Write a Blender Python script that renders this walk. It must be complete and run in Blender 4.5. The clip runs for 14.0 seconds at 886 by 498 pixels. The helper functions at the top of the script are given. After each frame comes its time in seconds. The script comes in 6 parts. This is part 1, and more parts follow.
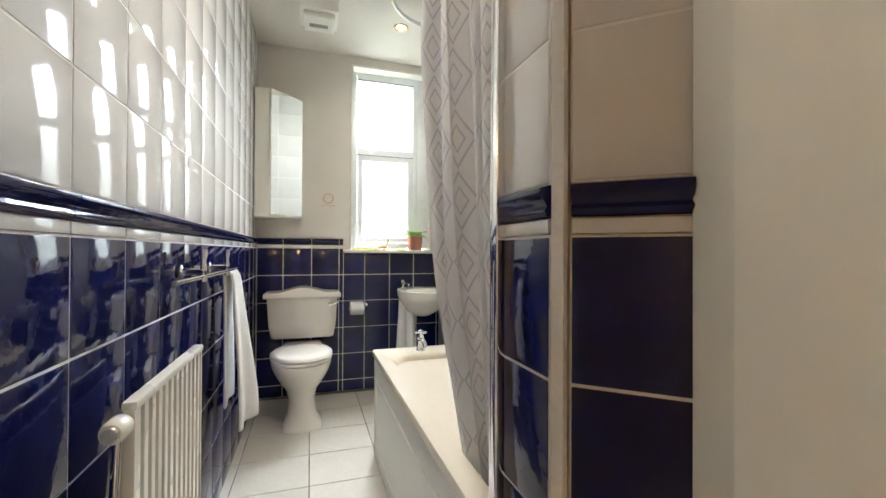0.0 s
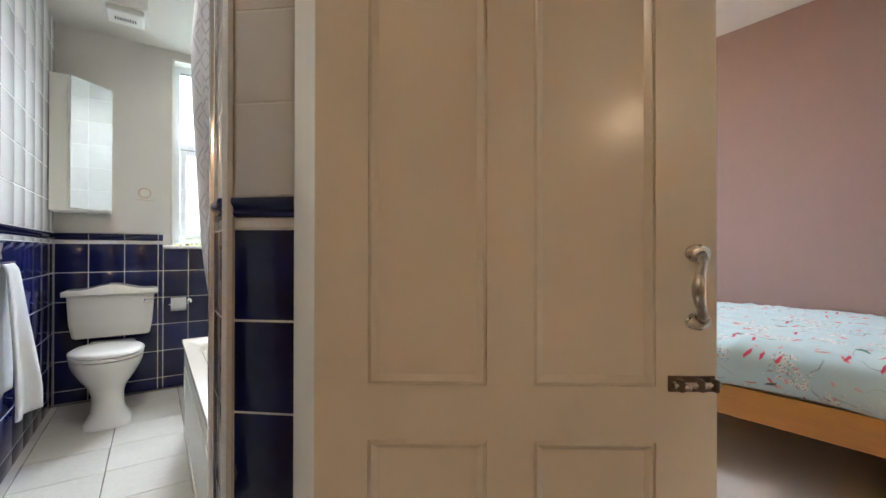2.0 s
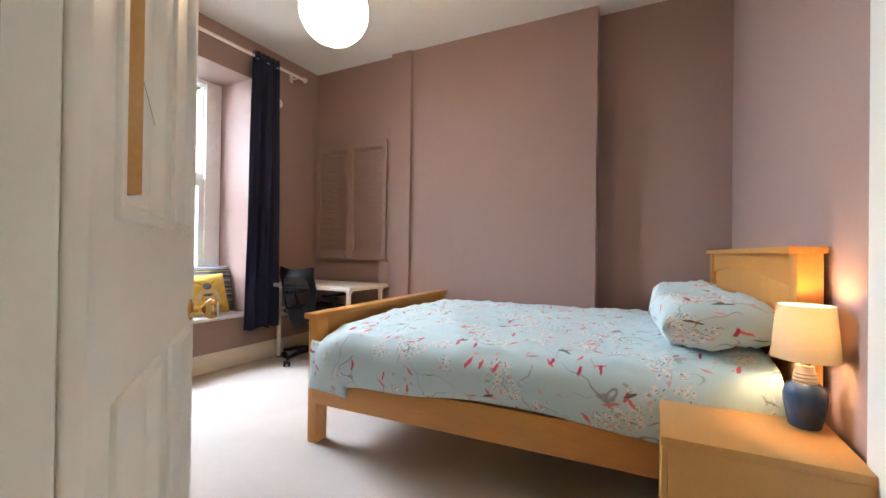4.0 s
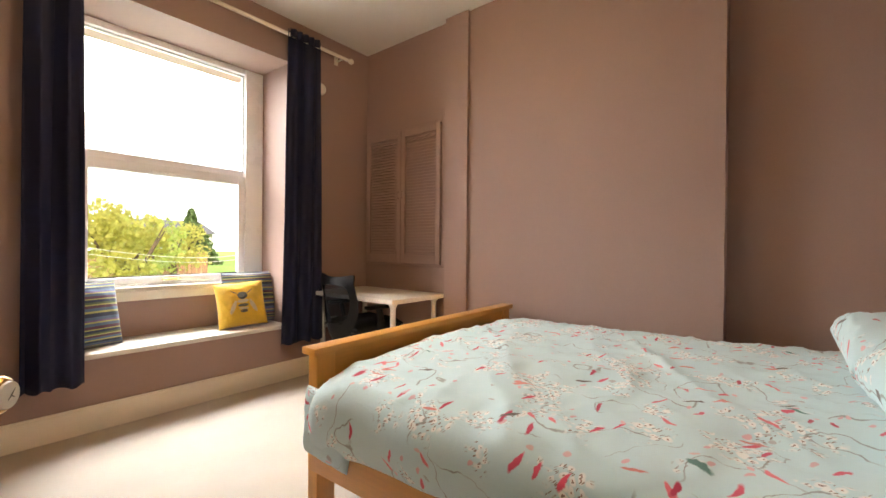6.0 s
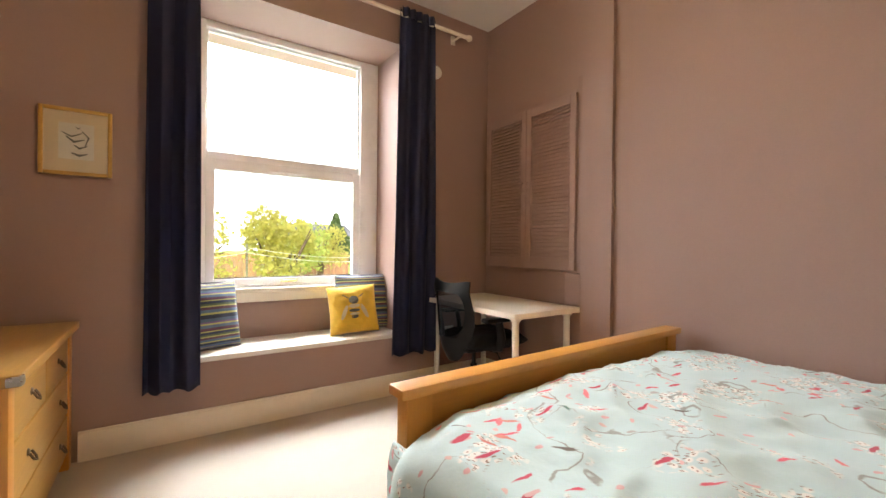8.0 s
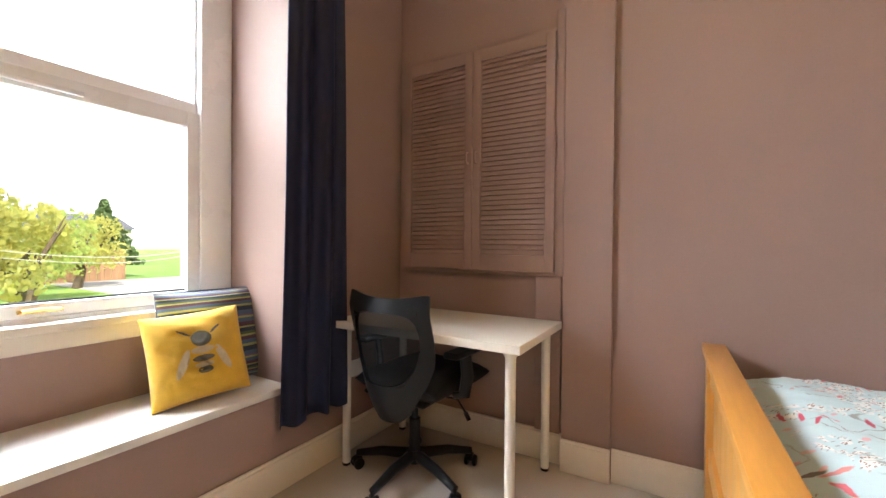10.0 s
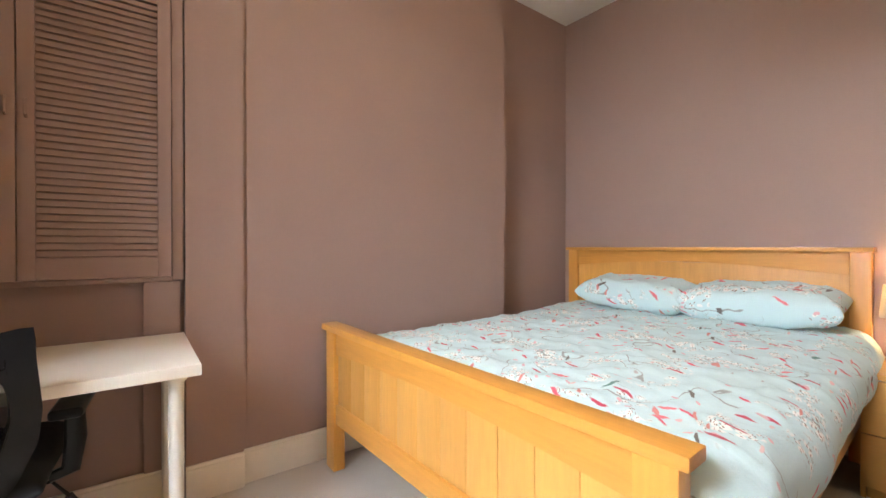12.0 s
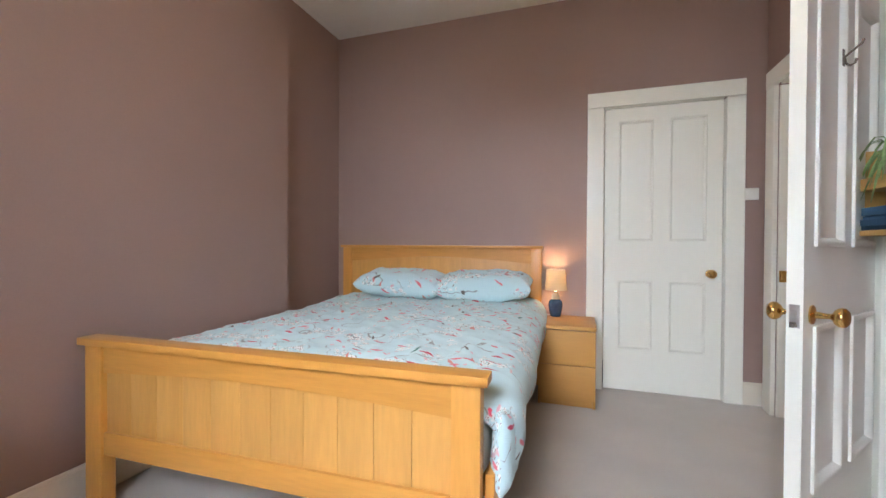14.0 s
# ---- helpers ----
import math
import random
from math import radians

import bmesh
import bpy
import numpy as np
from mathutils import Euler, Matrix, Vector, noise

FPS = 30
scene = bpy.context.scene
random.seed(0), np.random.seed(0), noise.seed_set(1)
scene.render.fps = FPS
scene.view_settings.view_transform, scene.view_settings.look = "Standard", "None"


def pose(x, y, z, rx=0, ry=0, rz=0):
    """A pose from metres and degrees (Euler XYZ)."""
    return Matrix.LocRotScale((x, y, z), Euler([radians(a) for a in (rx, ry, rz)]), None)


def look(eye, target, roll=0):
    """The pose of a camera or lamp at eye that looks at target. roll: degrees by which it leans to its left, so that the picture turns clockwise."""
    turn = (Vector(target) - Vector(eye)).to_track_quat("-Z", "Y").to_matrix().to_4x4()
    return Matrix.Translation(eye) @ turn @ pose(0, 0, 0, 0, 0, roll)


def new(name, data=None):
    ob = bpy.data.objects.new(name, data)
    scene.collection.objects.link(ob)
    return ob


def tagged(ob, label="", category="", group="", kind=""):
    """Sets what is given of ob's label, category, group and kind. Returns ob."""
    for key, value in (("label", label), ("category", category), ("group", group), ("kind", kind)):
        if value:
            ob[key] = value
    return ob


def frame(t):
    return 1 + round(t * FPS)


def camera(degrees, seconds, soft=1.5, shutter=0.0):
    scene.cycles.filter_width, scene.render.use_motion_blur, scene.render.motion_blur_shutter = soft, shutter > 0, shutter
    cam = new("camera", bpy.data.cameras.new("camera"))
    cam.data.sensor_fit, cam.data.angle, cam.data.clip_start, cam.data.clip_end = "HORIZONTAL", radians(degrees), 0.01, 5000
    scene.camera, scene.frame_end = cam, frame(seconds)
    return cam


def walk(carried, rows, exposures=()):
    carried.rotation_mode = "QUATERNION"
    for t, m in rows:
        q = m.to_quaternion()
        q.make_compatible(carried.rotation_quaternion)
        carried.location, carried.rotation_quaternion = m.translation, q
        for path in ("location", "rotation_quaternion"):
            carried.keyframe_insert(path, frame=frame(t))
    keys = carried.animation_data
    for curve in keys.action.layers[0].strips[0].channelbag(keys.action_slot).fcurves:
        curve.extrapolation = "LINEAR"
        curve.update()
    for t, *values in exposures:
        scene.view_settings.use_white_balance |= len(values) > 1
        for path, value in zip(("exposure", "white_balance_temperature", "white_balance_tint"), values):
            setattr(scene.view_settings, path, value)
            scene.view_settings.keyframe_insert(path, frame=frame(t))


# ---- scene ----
cam = camera(94.2, 14.0)
PATH = [
    (0, (0.362, 0.924, 1.062), (0.977, 2.827, 1.076), 0.3),
    (0.5, (0.395, 0.725, 1.055), (1.038, 2.619, 1.068), 0.3),
    (1, (0.424, 0.562, 1.043), (1.169, 2.418, 1.054), 0.2),
    (1.5, (0.464, 0.45, 1.036), (1.387, 2.224, 1.049), 0.3),
    (2, (0.552, 0.395, 1.038), (1.699, 2.033, 1.047), 0.1),
    (2.5, (0.676, 0.378, 1.025), (2.099, 1.783, 1.06), 0.2),
    (2.7, (0.743, 0.36, 1.025), (2.272, 1.648, 1.062), 0.2),
    (3, (0.86, 0.379, 1.025), (2.486, 1.543, 1.032), 0.5),
    (3.5, (1.05, 0.422, 1.011), (2.831, 1.331, 1.024), 0.8),
    (5.8, (1.918, 0.678, 1.084), (3.544, 1.843, 1.070), 0.5),
    (6, (1.948, 0.682, 1.080), (3.512, 1.929, 1.070), 0.5),
    (6.5, (2.064, 0.660, 1.075), (3.428, 2.122, 1.071), 0.4),
    (7, (2.154, 0.694, 1.090), (3.331, 2.311, 1.080), 0.6),
    (7.2, (2.186, 0.732, 1.088), (3.297, 2.396, 1.078), 0.6),
    (9.3, (2.508, 1.883, 1.071), (3.829, 3.385, 1.052), 0.9),
    (9.5, (2.523, 2.016, 1.062), (3.965, 3.402, 1.051), 0.7),
    (10, (2.564, 2.23, 1.066), (4.284, 3.25, 1.045), 0.5),
    (10.5, (2.609, 2.374, 1.045), (4.534, 2.916, 1.031), 0.3),
    (11, (2.63, 2.53, 1.035), (4.63, 2.479, 1.037), 0.4),
    (11.5, (2.577, 2.745, 1.045), (4.454, 2.053, 1.045), 0.3),
    (12, (2.55, 2.895, 1.055), (4.155, 1.701, 1.044), -0.0),
    (12.5, (2.54, 3.009, 1.047), (3.841, 1.49, 1.036), 0.1),
    (13, (2.557, 3.125, 1.049), (3.562, 1.396, 1.038), 0.1),
    (13.5, (2.593, 3.194, 1.053), (3.376, 1.354, 1.04), 0.2),
    (14, (2.623, 3.251, 1.059), (3.259, 1.355, 1.037), 0.3),
]
EXPOSURES = [(0.0, 1.00, 6100, 10), (0.5, 0.92, 6000, 10), (1.0, 0.84, 5900, 10), (1.5, 0.82, 5750, 10), (2.0, 0.92, 5550, 10), (2.5, 1.20, 5450, 10), (3.0, 1.0, 5300, 10), (3.5, 0.90, 5350, 10), (6.0, 0.74, 6900, 11), (7.2, 0.74, 6900, 11),
             (9.5, 0.88, 6150, 10), (10.0, 0.76, 6150, 10), (10.5, 0.76, 6200, 10), (11.0, 1.06, 6150, 10), (11.5, 1.04, 6150, 10), (12.0, 0.80, 6200, 10), (12.5, 0.58, 5850, 10), (13.0, 0.37, 5700, 10), (14.0, 0.36, 5700, 10)]
walk(cam, [(t, look(eye, target, roll)) for t, eye, target, roll in PATH], EXPOSURES)

# ---- world, sun, large lights ----
world = bpy.data.worlds.new("sky")
scene.world = world
world.use_nodes = True
wn = world.node_tree.nodes
sky = wn.new("ShaderNodeTexSky")
sky.sky_type, sky.sun_disc = "NISHITA", False
sky.sun_elevation, sky.sun_rotation = radians(48), radians(200)
sky.dust_density, sky.air_density = 4.0, 1.0
world.node_tree.links.new(sky.outputs[0], wn["Background"].inputs[0])
wn["Background"].inputs[1].default_value = 0.15


def lamp(name, kind, m, power, colour, size=0.1, size_y=None):
    data = bpy.data.lights.new(name, kind)
    data.energy, data.color = power, colour
    if kind == "AREA":
        data.shape = "RECTANGLE"
        data.size, data.size_y = size, size_y or size
    elif kind == "SPOT":
        data.shadow_soft_size, data.spot_size, data.spot_blend = size, radians(150), 0.8
    elif kind == "SUN":
        data.angle = size
    else:
        data.shadow_soft_size = size
    ob = new(name, data)
    ob.matrix_basis = m
    return ob


lamp("sun", "SUN", look((0, 0, 0), (0.30, 0.75, -0.95)), 5.0, (1.0, 0.95, 0.85), radians(0.5))
# added area lamps for skylight: outside above the bedroom window, behind the bathroom's frosted panes
lamp("window_light", "AREA", look((3.0, 5.0, 3.15), (3.3, 3.5, 1.6)), 1100, (0.93, 0.97, 1.0), 4.2, 2.3)
lamp("bath_window_light", "AREA", pose(0.94, 4.36, 1.80, 90, 0, 180), 1.0, (0.95, 0.98, 1.0), 0.50, 1.30)
lamp("bedside_bulb", "POINT", pose(2.80, 0.088, 0.83), 3.6, (1.0, 0.58, 0.22), 0.025)
lamp("hall_bulb", "POINT", pose(-0.80, 0.80, 2.52), 6.0, (1.0, 0.72, 0.45), 0.04)
lamp("hall_bulb", "POINT", pose(0.22, -3.35, 2.46), 17.0, (1.0, 0.66, 0.36), 0.06)
# the 24 W one is an added fill, never in view, for the shower curtain
for spot_x, spot_y, watts in ((0.93, 3.62, 7.0), (0.46, 2.05, 24.0)):
    lamp("bath_spot_and_fill", "SPOT", pose(spot_x, spot_y, 2.535), watts, (1.0, 0.90, 0.76), 0.03)

# ---- materials ----


def material(name, colour, rough=0.5, metal=0.0, var=0.08, scale=4.0, grain=60.0, bump=0.02, coat=0.0, random_tint=0.0,
             stretch=None, emit=None, ior=1.45, sheen=0.0, bump_dist=0.01, rough_var=0.08):
    m = bpy.data.materials.new(name)
    m.use_nodes = True
    nt = m.node_tree
    n, link = nt.nodes, nt.links.new
    p = n["Principled BSDF"]
    p.inputs["Metallic"].default_value = metal
    p.inputs["IOR"].default_value = ior
    p.inputs["Coat Weight"].default_value = coat
    p.inputs["Coat Roughness"].default_value = 0.05
    p.inputs["Sheen Weight"].default_value = sheen
    co = n.new("ShaderNodeTexCoord")
    mp = n.new("ShaderNodeMapping")
    link(co.outputs["Object"], mp.inputs[0])
    if stretch:
        mp.inputs["Scale"].default_value = stretch
    if random_tint:
        info = n.new("ShaderNodeObjectInfo")
        far = n.new("ShaderNodeMath")
        far.operation, far.inputs[1].default_value = "MULTIPLY", 60.0
        link(info.outputs["Random"], far.inputs[0])
        link(far.outputs[0], mp.inputs["Location"])
    big = n.new("ShaderNodeTexNoise")
    big.inputs["Scale"].default_value, big.inputs["Detail"].default_value = scale, 4
    fine = n.new("ShaderNodeTexNoise")
    fine.inputs["Scale"].default_value, fine.inputs["Detail"].default_value = grain, 5
    link(mp.outputs[0], big.inputs["Vector"])
    link(mp.outputs[0], fine.inputs["Vector"])
    mix = n.new("ShaderNodeMath")
    mix.operation = "ADD"
    half = n.new("ShaderNodeMath")
    half.operation, half.inputs[1].default_value = "MULTIPLY", 0.6
    link(fine.outputs["Fac"], half.inputs[0])
    link(big.outputs["Fac"], mix.inputs[0])
    link(half.outputs[0], mix.inputs[1])
    val = n.new("ShaderNodeMapRange")
    val.inputs["From Min"].default_value, val.inputs["From Max"].default_value = 0.45, 1.15
    val.inputs["To Min"].default_value, val.inputs["To Max"].default_value = 1 - var, 1 + var
    link(mix.outputs[0], val.inputs["Value"])
    hsv = n.new("ShaderNodeHueSaturation")
    hsv.inputs["Color"].default_value = (*colour, 1)
    out = val.outputs[0]
    if random_tint:
        oi = n.new("ShaderNodeObjectInfo")
        rr = n.new("ShaderNodeMapRange")
        rr.inputs["To Min"].default_value, rr.inputs["To Max"].default_value = 1 - random_tint, 1 + random_tint
        link(oi.outputs["Random"], rr.inputs["Value"])
        mul = n.new("ShaderNodeMath")
        mul.operation = "MULTIPLY"
        link(out, mul.inputs[0])
        link(rr.outputs[0], mul.inputs[1])
        out = mul.outputs[0]
    link(out, hsv.inputs["Value"])
    link(hsv.outputs[0], p.inputs["Base Color"])
    rv = n.new("ShaderNodeMapRange")
    rv.inputs["To Min"].default_value, rv.inputs["To Max"].default_value = max(0.02, rough - rough_var), min(1, rough + rough_var)
    link(big.outputs["Fac"], rv.inputs["Value"])
    link(rv.outputs[0], p.inputs["Roughness"])
    if bump:
        b = n.new("ShaderNodeBump")
        b.inputs["Strength"].default_value, b.inputs["Distance"].default_value = bump, bump_dist
        link(mix.outputs[0], b.inputs["Height"])
        link(b.outputs[0], p.inputs["Normal"])
    if emit:
        p.inputs["Emission Color"].default_value = (*emit[:3], 1)
        p.inputs["Emission Strength"].default_value = emit[3]
    return m


def shader(m):
    return m.node_tree.nodes["Principled BSDF"]


def wood(name, colour, axis, rough=0.38, var=0.16, coat=0.15, tint=0.05):
    """Oiled wood whose grain runs along the axis x, y or z."""
    st = {"x": (0.10, 1, 1), "y": (1, 0.10, 1), "z": (1, 1, 0.10)}[axis]
    return material(name, colour, rough, var=var, scale=9, grain=90, bump=0.04, coat=coat, stretch=st, random_tint=tint, bump_dist=0.004)


MAUVE = material("mauve_paint", (0.322, 0.216, 0.184), 0.62, var=0.04, scale=2.2, grain=120, bump=0.03, bump_dist=0.004)
MAUVE_SLAT = material("mauve_slat_paint", (0.322, 0.216, 0.184), 0.62, var=0.03, scale=2.2, grain=40, bump=0.0)
CREAM = material("cream_gloss_paint", (0.77, 0.71, 0.61), 0.32, var=0.04, scale=3, grain=30, bump=0.03, bump_dist=0.003)
DOOR_CREAM = material("cream_door_gloss", (0.75, 0.68, 0.57), 0.20, var=0.04, scale=3, grain=9, bump=0.07, bump_dist=0.006, rough_var=0.05)
WHITE_GLOSS = material("white_gloss_paint", (0.86, 0.85, 0.77), 0.36, var=0.015, scale=3, grain=26, bump=0.012, bump_dist=0.003)
HALL_CREAM = material("hall_paint", (0.70, 0.62, 0.50), 0.6, var=0.04, scale=2, grain=80, bump=0.03)
CEILING = material("ceiling_paint", (0.80, 0.78, 0.74), 0.75, var=0.03, scale=1.4, grain=50, bump=0.06, bump_dist=0.006)
BATH_PAINT = material("bathroom_paint", (0.68, 0.64, 0.57), 0.55, var=0.03, scale=2, grain=70, bump=0.04)
CARPET = material("carpet", (0.45, 0.395, 0.335), 0.95, var=0.12, scale=3, grain=420, bump=0.5, bump_dist=0.006, sheen=0.3)
NAVY = material("navy_glaze", (0.006, 0.008, 0.060), 0.05, var=0.35, scale=11, grain=26, bump=0.09, bump_dist=0.012, random_tint=0.2, ior=1.47, rough_var=0.03)
TILE_WHITE = material("white_glaze", (0.66, 0.645, 0.62), 0.06, var=0.03, scale=9, grain=24, bump=0.035, bump_dist=0.010, random_tint=0.03, ior=1.55, rough_var=0.03)
GROUT = material("grout", (0.78, 0.76, 0.72), 0.85, var=0.12, scale=6, grain=90, bump=0.1)
FLOOR_TILE = material("floor_tile", (0.70, 0.66, 0.57), 0.22, var=0.06, scale=5, grain=40, bump=0.03, random_tint=0.04)
DARK_GROUT = material("floor_grout", (0.20, 0.17, 0.13), 0.9, var=0.2, scale=8, grain=120, bump=0.1)
CERAMIC = material("vitreous_china", (0.80, 0.77, 0.70), 0.10, var=0.02, scale=3, grain=20, bump=0.0, ior=1.55)
ACRYLIC = material("cream_acrylic", (0.80, 0.72, 0.58), 0.15, var=0.02, scale=3, grain=20, bump=0.0)
CHROME = material("chrome", (0.82, 0.82, 0.82), 0.08, metal=1.0, var=0.03, bump=0.0, rough_var=0.04)
STEEL = material("worn_steel", (0.55, 0.53, 0.50), 0.28, metal=1.0, var=0.15, scale=20, grain=140, bump=0.03)
BRASS = material("brass", (0.72, 0.47, 0.16), 0.20, metal=1.0, var=0.12, scale=25, grain=120, bump=0.02)
BRONZE = material("dark_bronze", (0.15, 0.11, 0.08), 0.4, metal=0.9, var=0.2, scale=25, grain=120, bump=0.03)
ENAMEL = material("radiator_enamel", (0.80, 0.77, 0.68), 0.28, var=0.03, scale=4, grain=60, bump=0.01)
OAK_X = wood("oak_along_x", (0.54, 0.245, 0.045), "x")
OAK_Y = wood("oak_along_y", (0.54, 0.245, 0.045), "y")
OAK_Z = wood("oak_along_z", (0.58, 0.265, 0.05), "z")
OAK_PANEL = wood("oak_panel", (0.55, 0.275, 0.066), "z", rough=0.42, tint=0.075)
VENEER = wood("oak_veneer", (0.50, 0.255, 0.065), "x", rough=0.45, var=0.08)
PINE_Y = wood("waxed_pine", (0.52, 0.29, 0.075), "y", rough=0.35)
SHELF_WOOD = wood("shelf_pine", (0.60, 0.34, 0.10), "y", rough=0.5)
MELAMINE = material("white_melamine", (0.76, 0.72, 0.64), 0.4, var=0.03, scale=6, grain=90, bump=0.01)
POWDER = material("white_powder_coat", (0.74, 0.71, 0.64), 0.42, var=0.03, scale=6, grain=140, bump=0.02)
BLACK_PLASTIC = material("black_plastic", (0.008, 0.008, 0.009), 0.33, var=0.15, scale=9, grain=160, bump=0.04, ior=1.28)
BLACK_FABRIC = material("black_fabric", (0.004, 0.004, 0.0045), 0.95, var=0.3, scale=10, grain=500, bump=0.3, sheen=0.0)
NAVY_CLOTH = material("navy_curtain_cloth", (0.003, 0.006, 0.036), 0.62, var=0.2, scale=6, grain=350, bump=0.06, sheen=0.0)
TOWEL = material("white_towel", (0.82, 0.81, 0.79), 0.95, var=0.06, scale=9, grain=500, bump=0.6, sheen=0.4)
UPVC = material("white_upvc", (0.85, 0.87, 0.88), 0.28, var=0.02, scale=4, grain=60, bump=0.005)
STONE_SEAT = material("painted_seat_board", (0.74, 0.71, 0.66), 0.35, var=0.03, scale=4, grain=60, bump=0.01)
MATTRESS = material("mattress_ticking", (0.72, 0.68, 0.62), 0.9, var=0.06, scale=6, grain=250, bump=0.2)
TERRACOTTA = material("terracotta", (0.42, 0.17, 0.11), 0.7, var=0.12, scale=20, grain=150, bump=0.08)
LEAF = material("leaf_green", (0.27, 0.46, 0.06), 0.45, var=0.25, scale=30, grain=120, bump=0.05, random_tint=0.2)
SPIDER_LEAF = material("spider_plant_leaf", (0.24, 0.33, 0.12), 0.45, var=0.3, scale=30, grain=120, bump=0.05, random_tint=0.25)
BLUE_GLAZE = material("blue_grey_glaze", (0.035, 0.065, 0.12), 0.18, var=0.2, scale=14, grain=60, bump=0.03)
CLAY = material("pale_clay", (0.42, 0.33, 0.24), 0.6, var=0.1, scale=20, grain=90, bump=0.05)
SWITCH_PLASTIC = material("white_plastic", (0.80, 0.78, 0.72), 0.35, var=0.02, bump=0.0)
GOLD_FRAME = material("gilt_wood", (0.55, 0.33, 0.09), 0.35, metal=0.35, var=0.2, scale=18, grain=120, bump=0.08)
PAPER = material("mount_paper", (0.70, 0.58, 0.42), 0.9, var=0.05, scale=6, grain=180, bump=0.02)
INK = material("grey_ink", (0.13, 0.13, 0.12), 0.9, var=0.3, scale=30, grain=200, bump=0.0)
YELLOW_CLOTH = material("mustard_cotton", (0.62, 0.38, 0.028), 0.85, var=0.2, scale=14, grain=330, bump=0.45, sheen=0.2)
# near-black for strips that paint the shade in window joints and fan slots
SHADOW_LINE = material("shadow_line_black", (0.02, 0.02, 0.02), 0.7, var=0.1, bump=0.0)
BOOK_BLUE = material("book_blue", (0.03, 0.08, 0.15), 0.5, var=0.15, random_tint=0.4, bump=0.02)
PAPER_EDGE = material("book_pages", (0.65, 0.60, 0.50), 0.9, var=0.1, grain=300, bump=0.1)
GLOBE = material("rice_paper", (0.85, 0.78, 0.62), 0.9, var=0.03, scale=6, grain=40, bump=0.1, emit=(1.0, 0.65, 0.30, 8.0))


def thin_cloth(name, colour, through_it, share=0.5):
    """Thin stuff, woven cloth or leaves, that lets light glow through."""
    m = material(name, colour, 0.9, var=0.06, scale=12, grain=380, bump=0.15)
    nt = m.node_tree
    tr = nt.nodes.new("ShaderNodeBsdfTranslucent")
    tr.inputs["Color"].default_value = (*through_it, 1)
    mx = nt.nodes.new("ShaderNodeMixShader")
    mx.inputs[0].default_value = share
    nt.links.new(shader(m).outputs[0], mx.inputs[1])
    nt.links.new(tr.outputs[0], mx.inputs[2])
    nt.links.new(mx.outputs[0], nt.nodes["Material Output"].inputs["Surface"])
    return m


SHADE = thin_cloth("grey_linen_shade", (0.36, 0.35, 0.34), (0.55, 0.48, 0.36), 0.42)
BULB_GLASS = material("lit_bulb", (1, 0.9, 0.7), 0.3, var=0.0, bump=0.0, emit=(1.0, 0.72, 0.38, 12.0))
SPOT_GLOW = material("lit_spot", (1, 0.95, 0.85), 0.3, var=0.0, bump=0.0, emit=(1.0, 0.92, 0.75, 6.0))
GRASS = material("lawn", (0.20, 0.33, 0.05), 0.9, var=0.4, scale=0.6, grain=30, bump=0.5, bump_dist=0.05)
FOLIAGE = thin_cloth("spring_foliage", (0.38, 0.35, 0.09), (0.78, 0.74, 0.24))
FOLIAGE_GREEN = thin_cloth("green_foliage", (0.32, 0.36, 0.09), (0.66, 0.74, 0.24))
CONIFER = material("conifer_foliage", (0.10, 0.15, 0.05), 0.8, var=0.4, scale=4, grain=30, bump=0.2)
BARK = material("bark", (0.12, 0.085, 0.055), 0.95, var=0.3, scale=8, grain=60, bump=0.5)
FENCE_WOOD = material("fence_wood", (0.34, 0.19, 0.10), 0.85, var=0.25, scale=6, grain=70, bump=0.2, stretch=(1, 1, 0.15), random_tint=0.15)
RENDER_WALL = material("roughcast_wall", (0.55, 0.52, 0.46), 0.95, var=0.12, scale=3, grain=140, bump=0.5)
SLATE = material("slate_roof", (0.11, 0.11, 0.12), 0.7, var=0.25, scale=5, grain=60, bump=0.2)
PAVING = material("pale_paving", (0.48, 0.45, 0.41), 0.9, var=0.15, scale=2, grain=80, bump=0.2)


def glass(name, rough=0.0, tint=(0.95, 0.97, 0.96)):
    m = bpy.data.materials.new(name)
    m.use_nodes = True
    p = shader(m)
    p.inputs["Base Color"].default_value = (*tint, 1)
    p.inputs["Transmission Weight"].default_value = 1.0
    p.inputs["Roughness"].default_value = rough
    p.inputs["IOR"].default_value = 1.45
    return m


GLASS = glass("window_glass")
FROSTED = glass("frosted_glass", 0.45)
MIRROR = material("mirror_silver", (0.90, 0.92, 0.90), 0.02, metal=1.0, var=0.0, bump=0.0, rough_var=0.0)


def mesh_fabric(name):
    """Fine black chair mesh, woven too finely to see its holes, that lets the view through."""
    m = bpy.data.materials.new(name)
    m.use_nodes = True
    nt = m.node_tree
    p = shader(m)
    p.inputs["Base Color"].default_value = (0.005, 0.005, 0.006, 1)
    p.inputs["Roughness"].default_value = 0.6
    p.inputs["Alpha"].default_value = 0.80
    p.inputs["Specular IOR Level"].default_value = 0.1
    return m


CHAIR_MESH = mesh_fabric("chair_mesh")


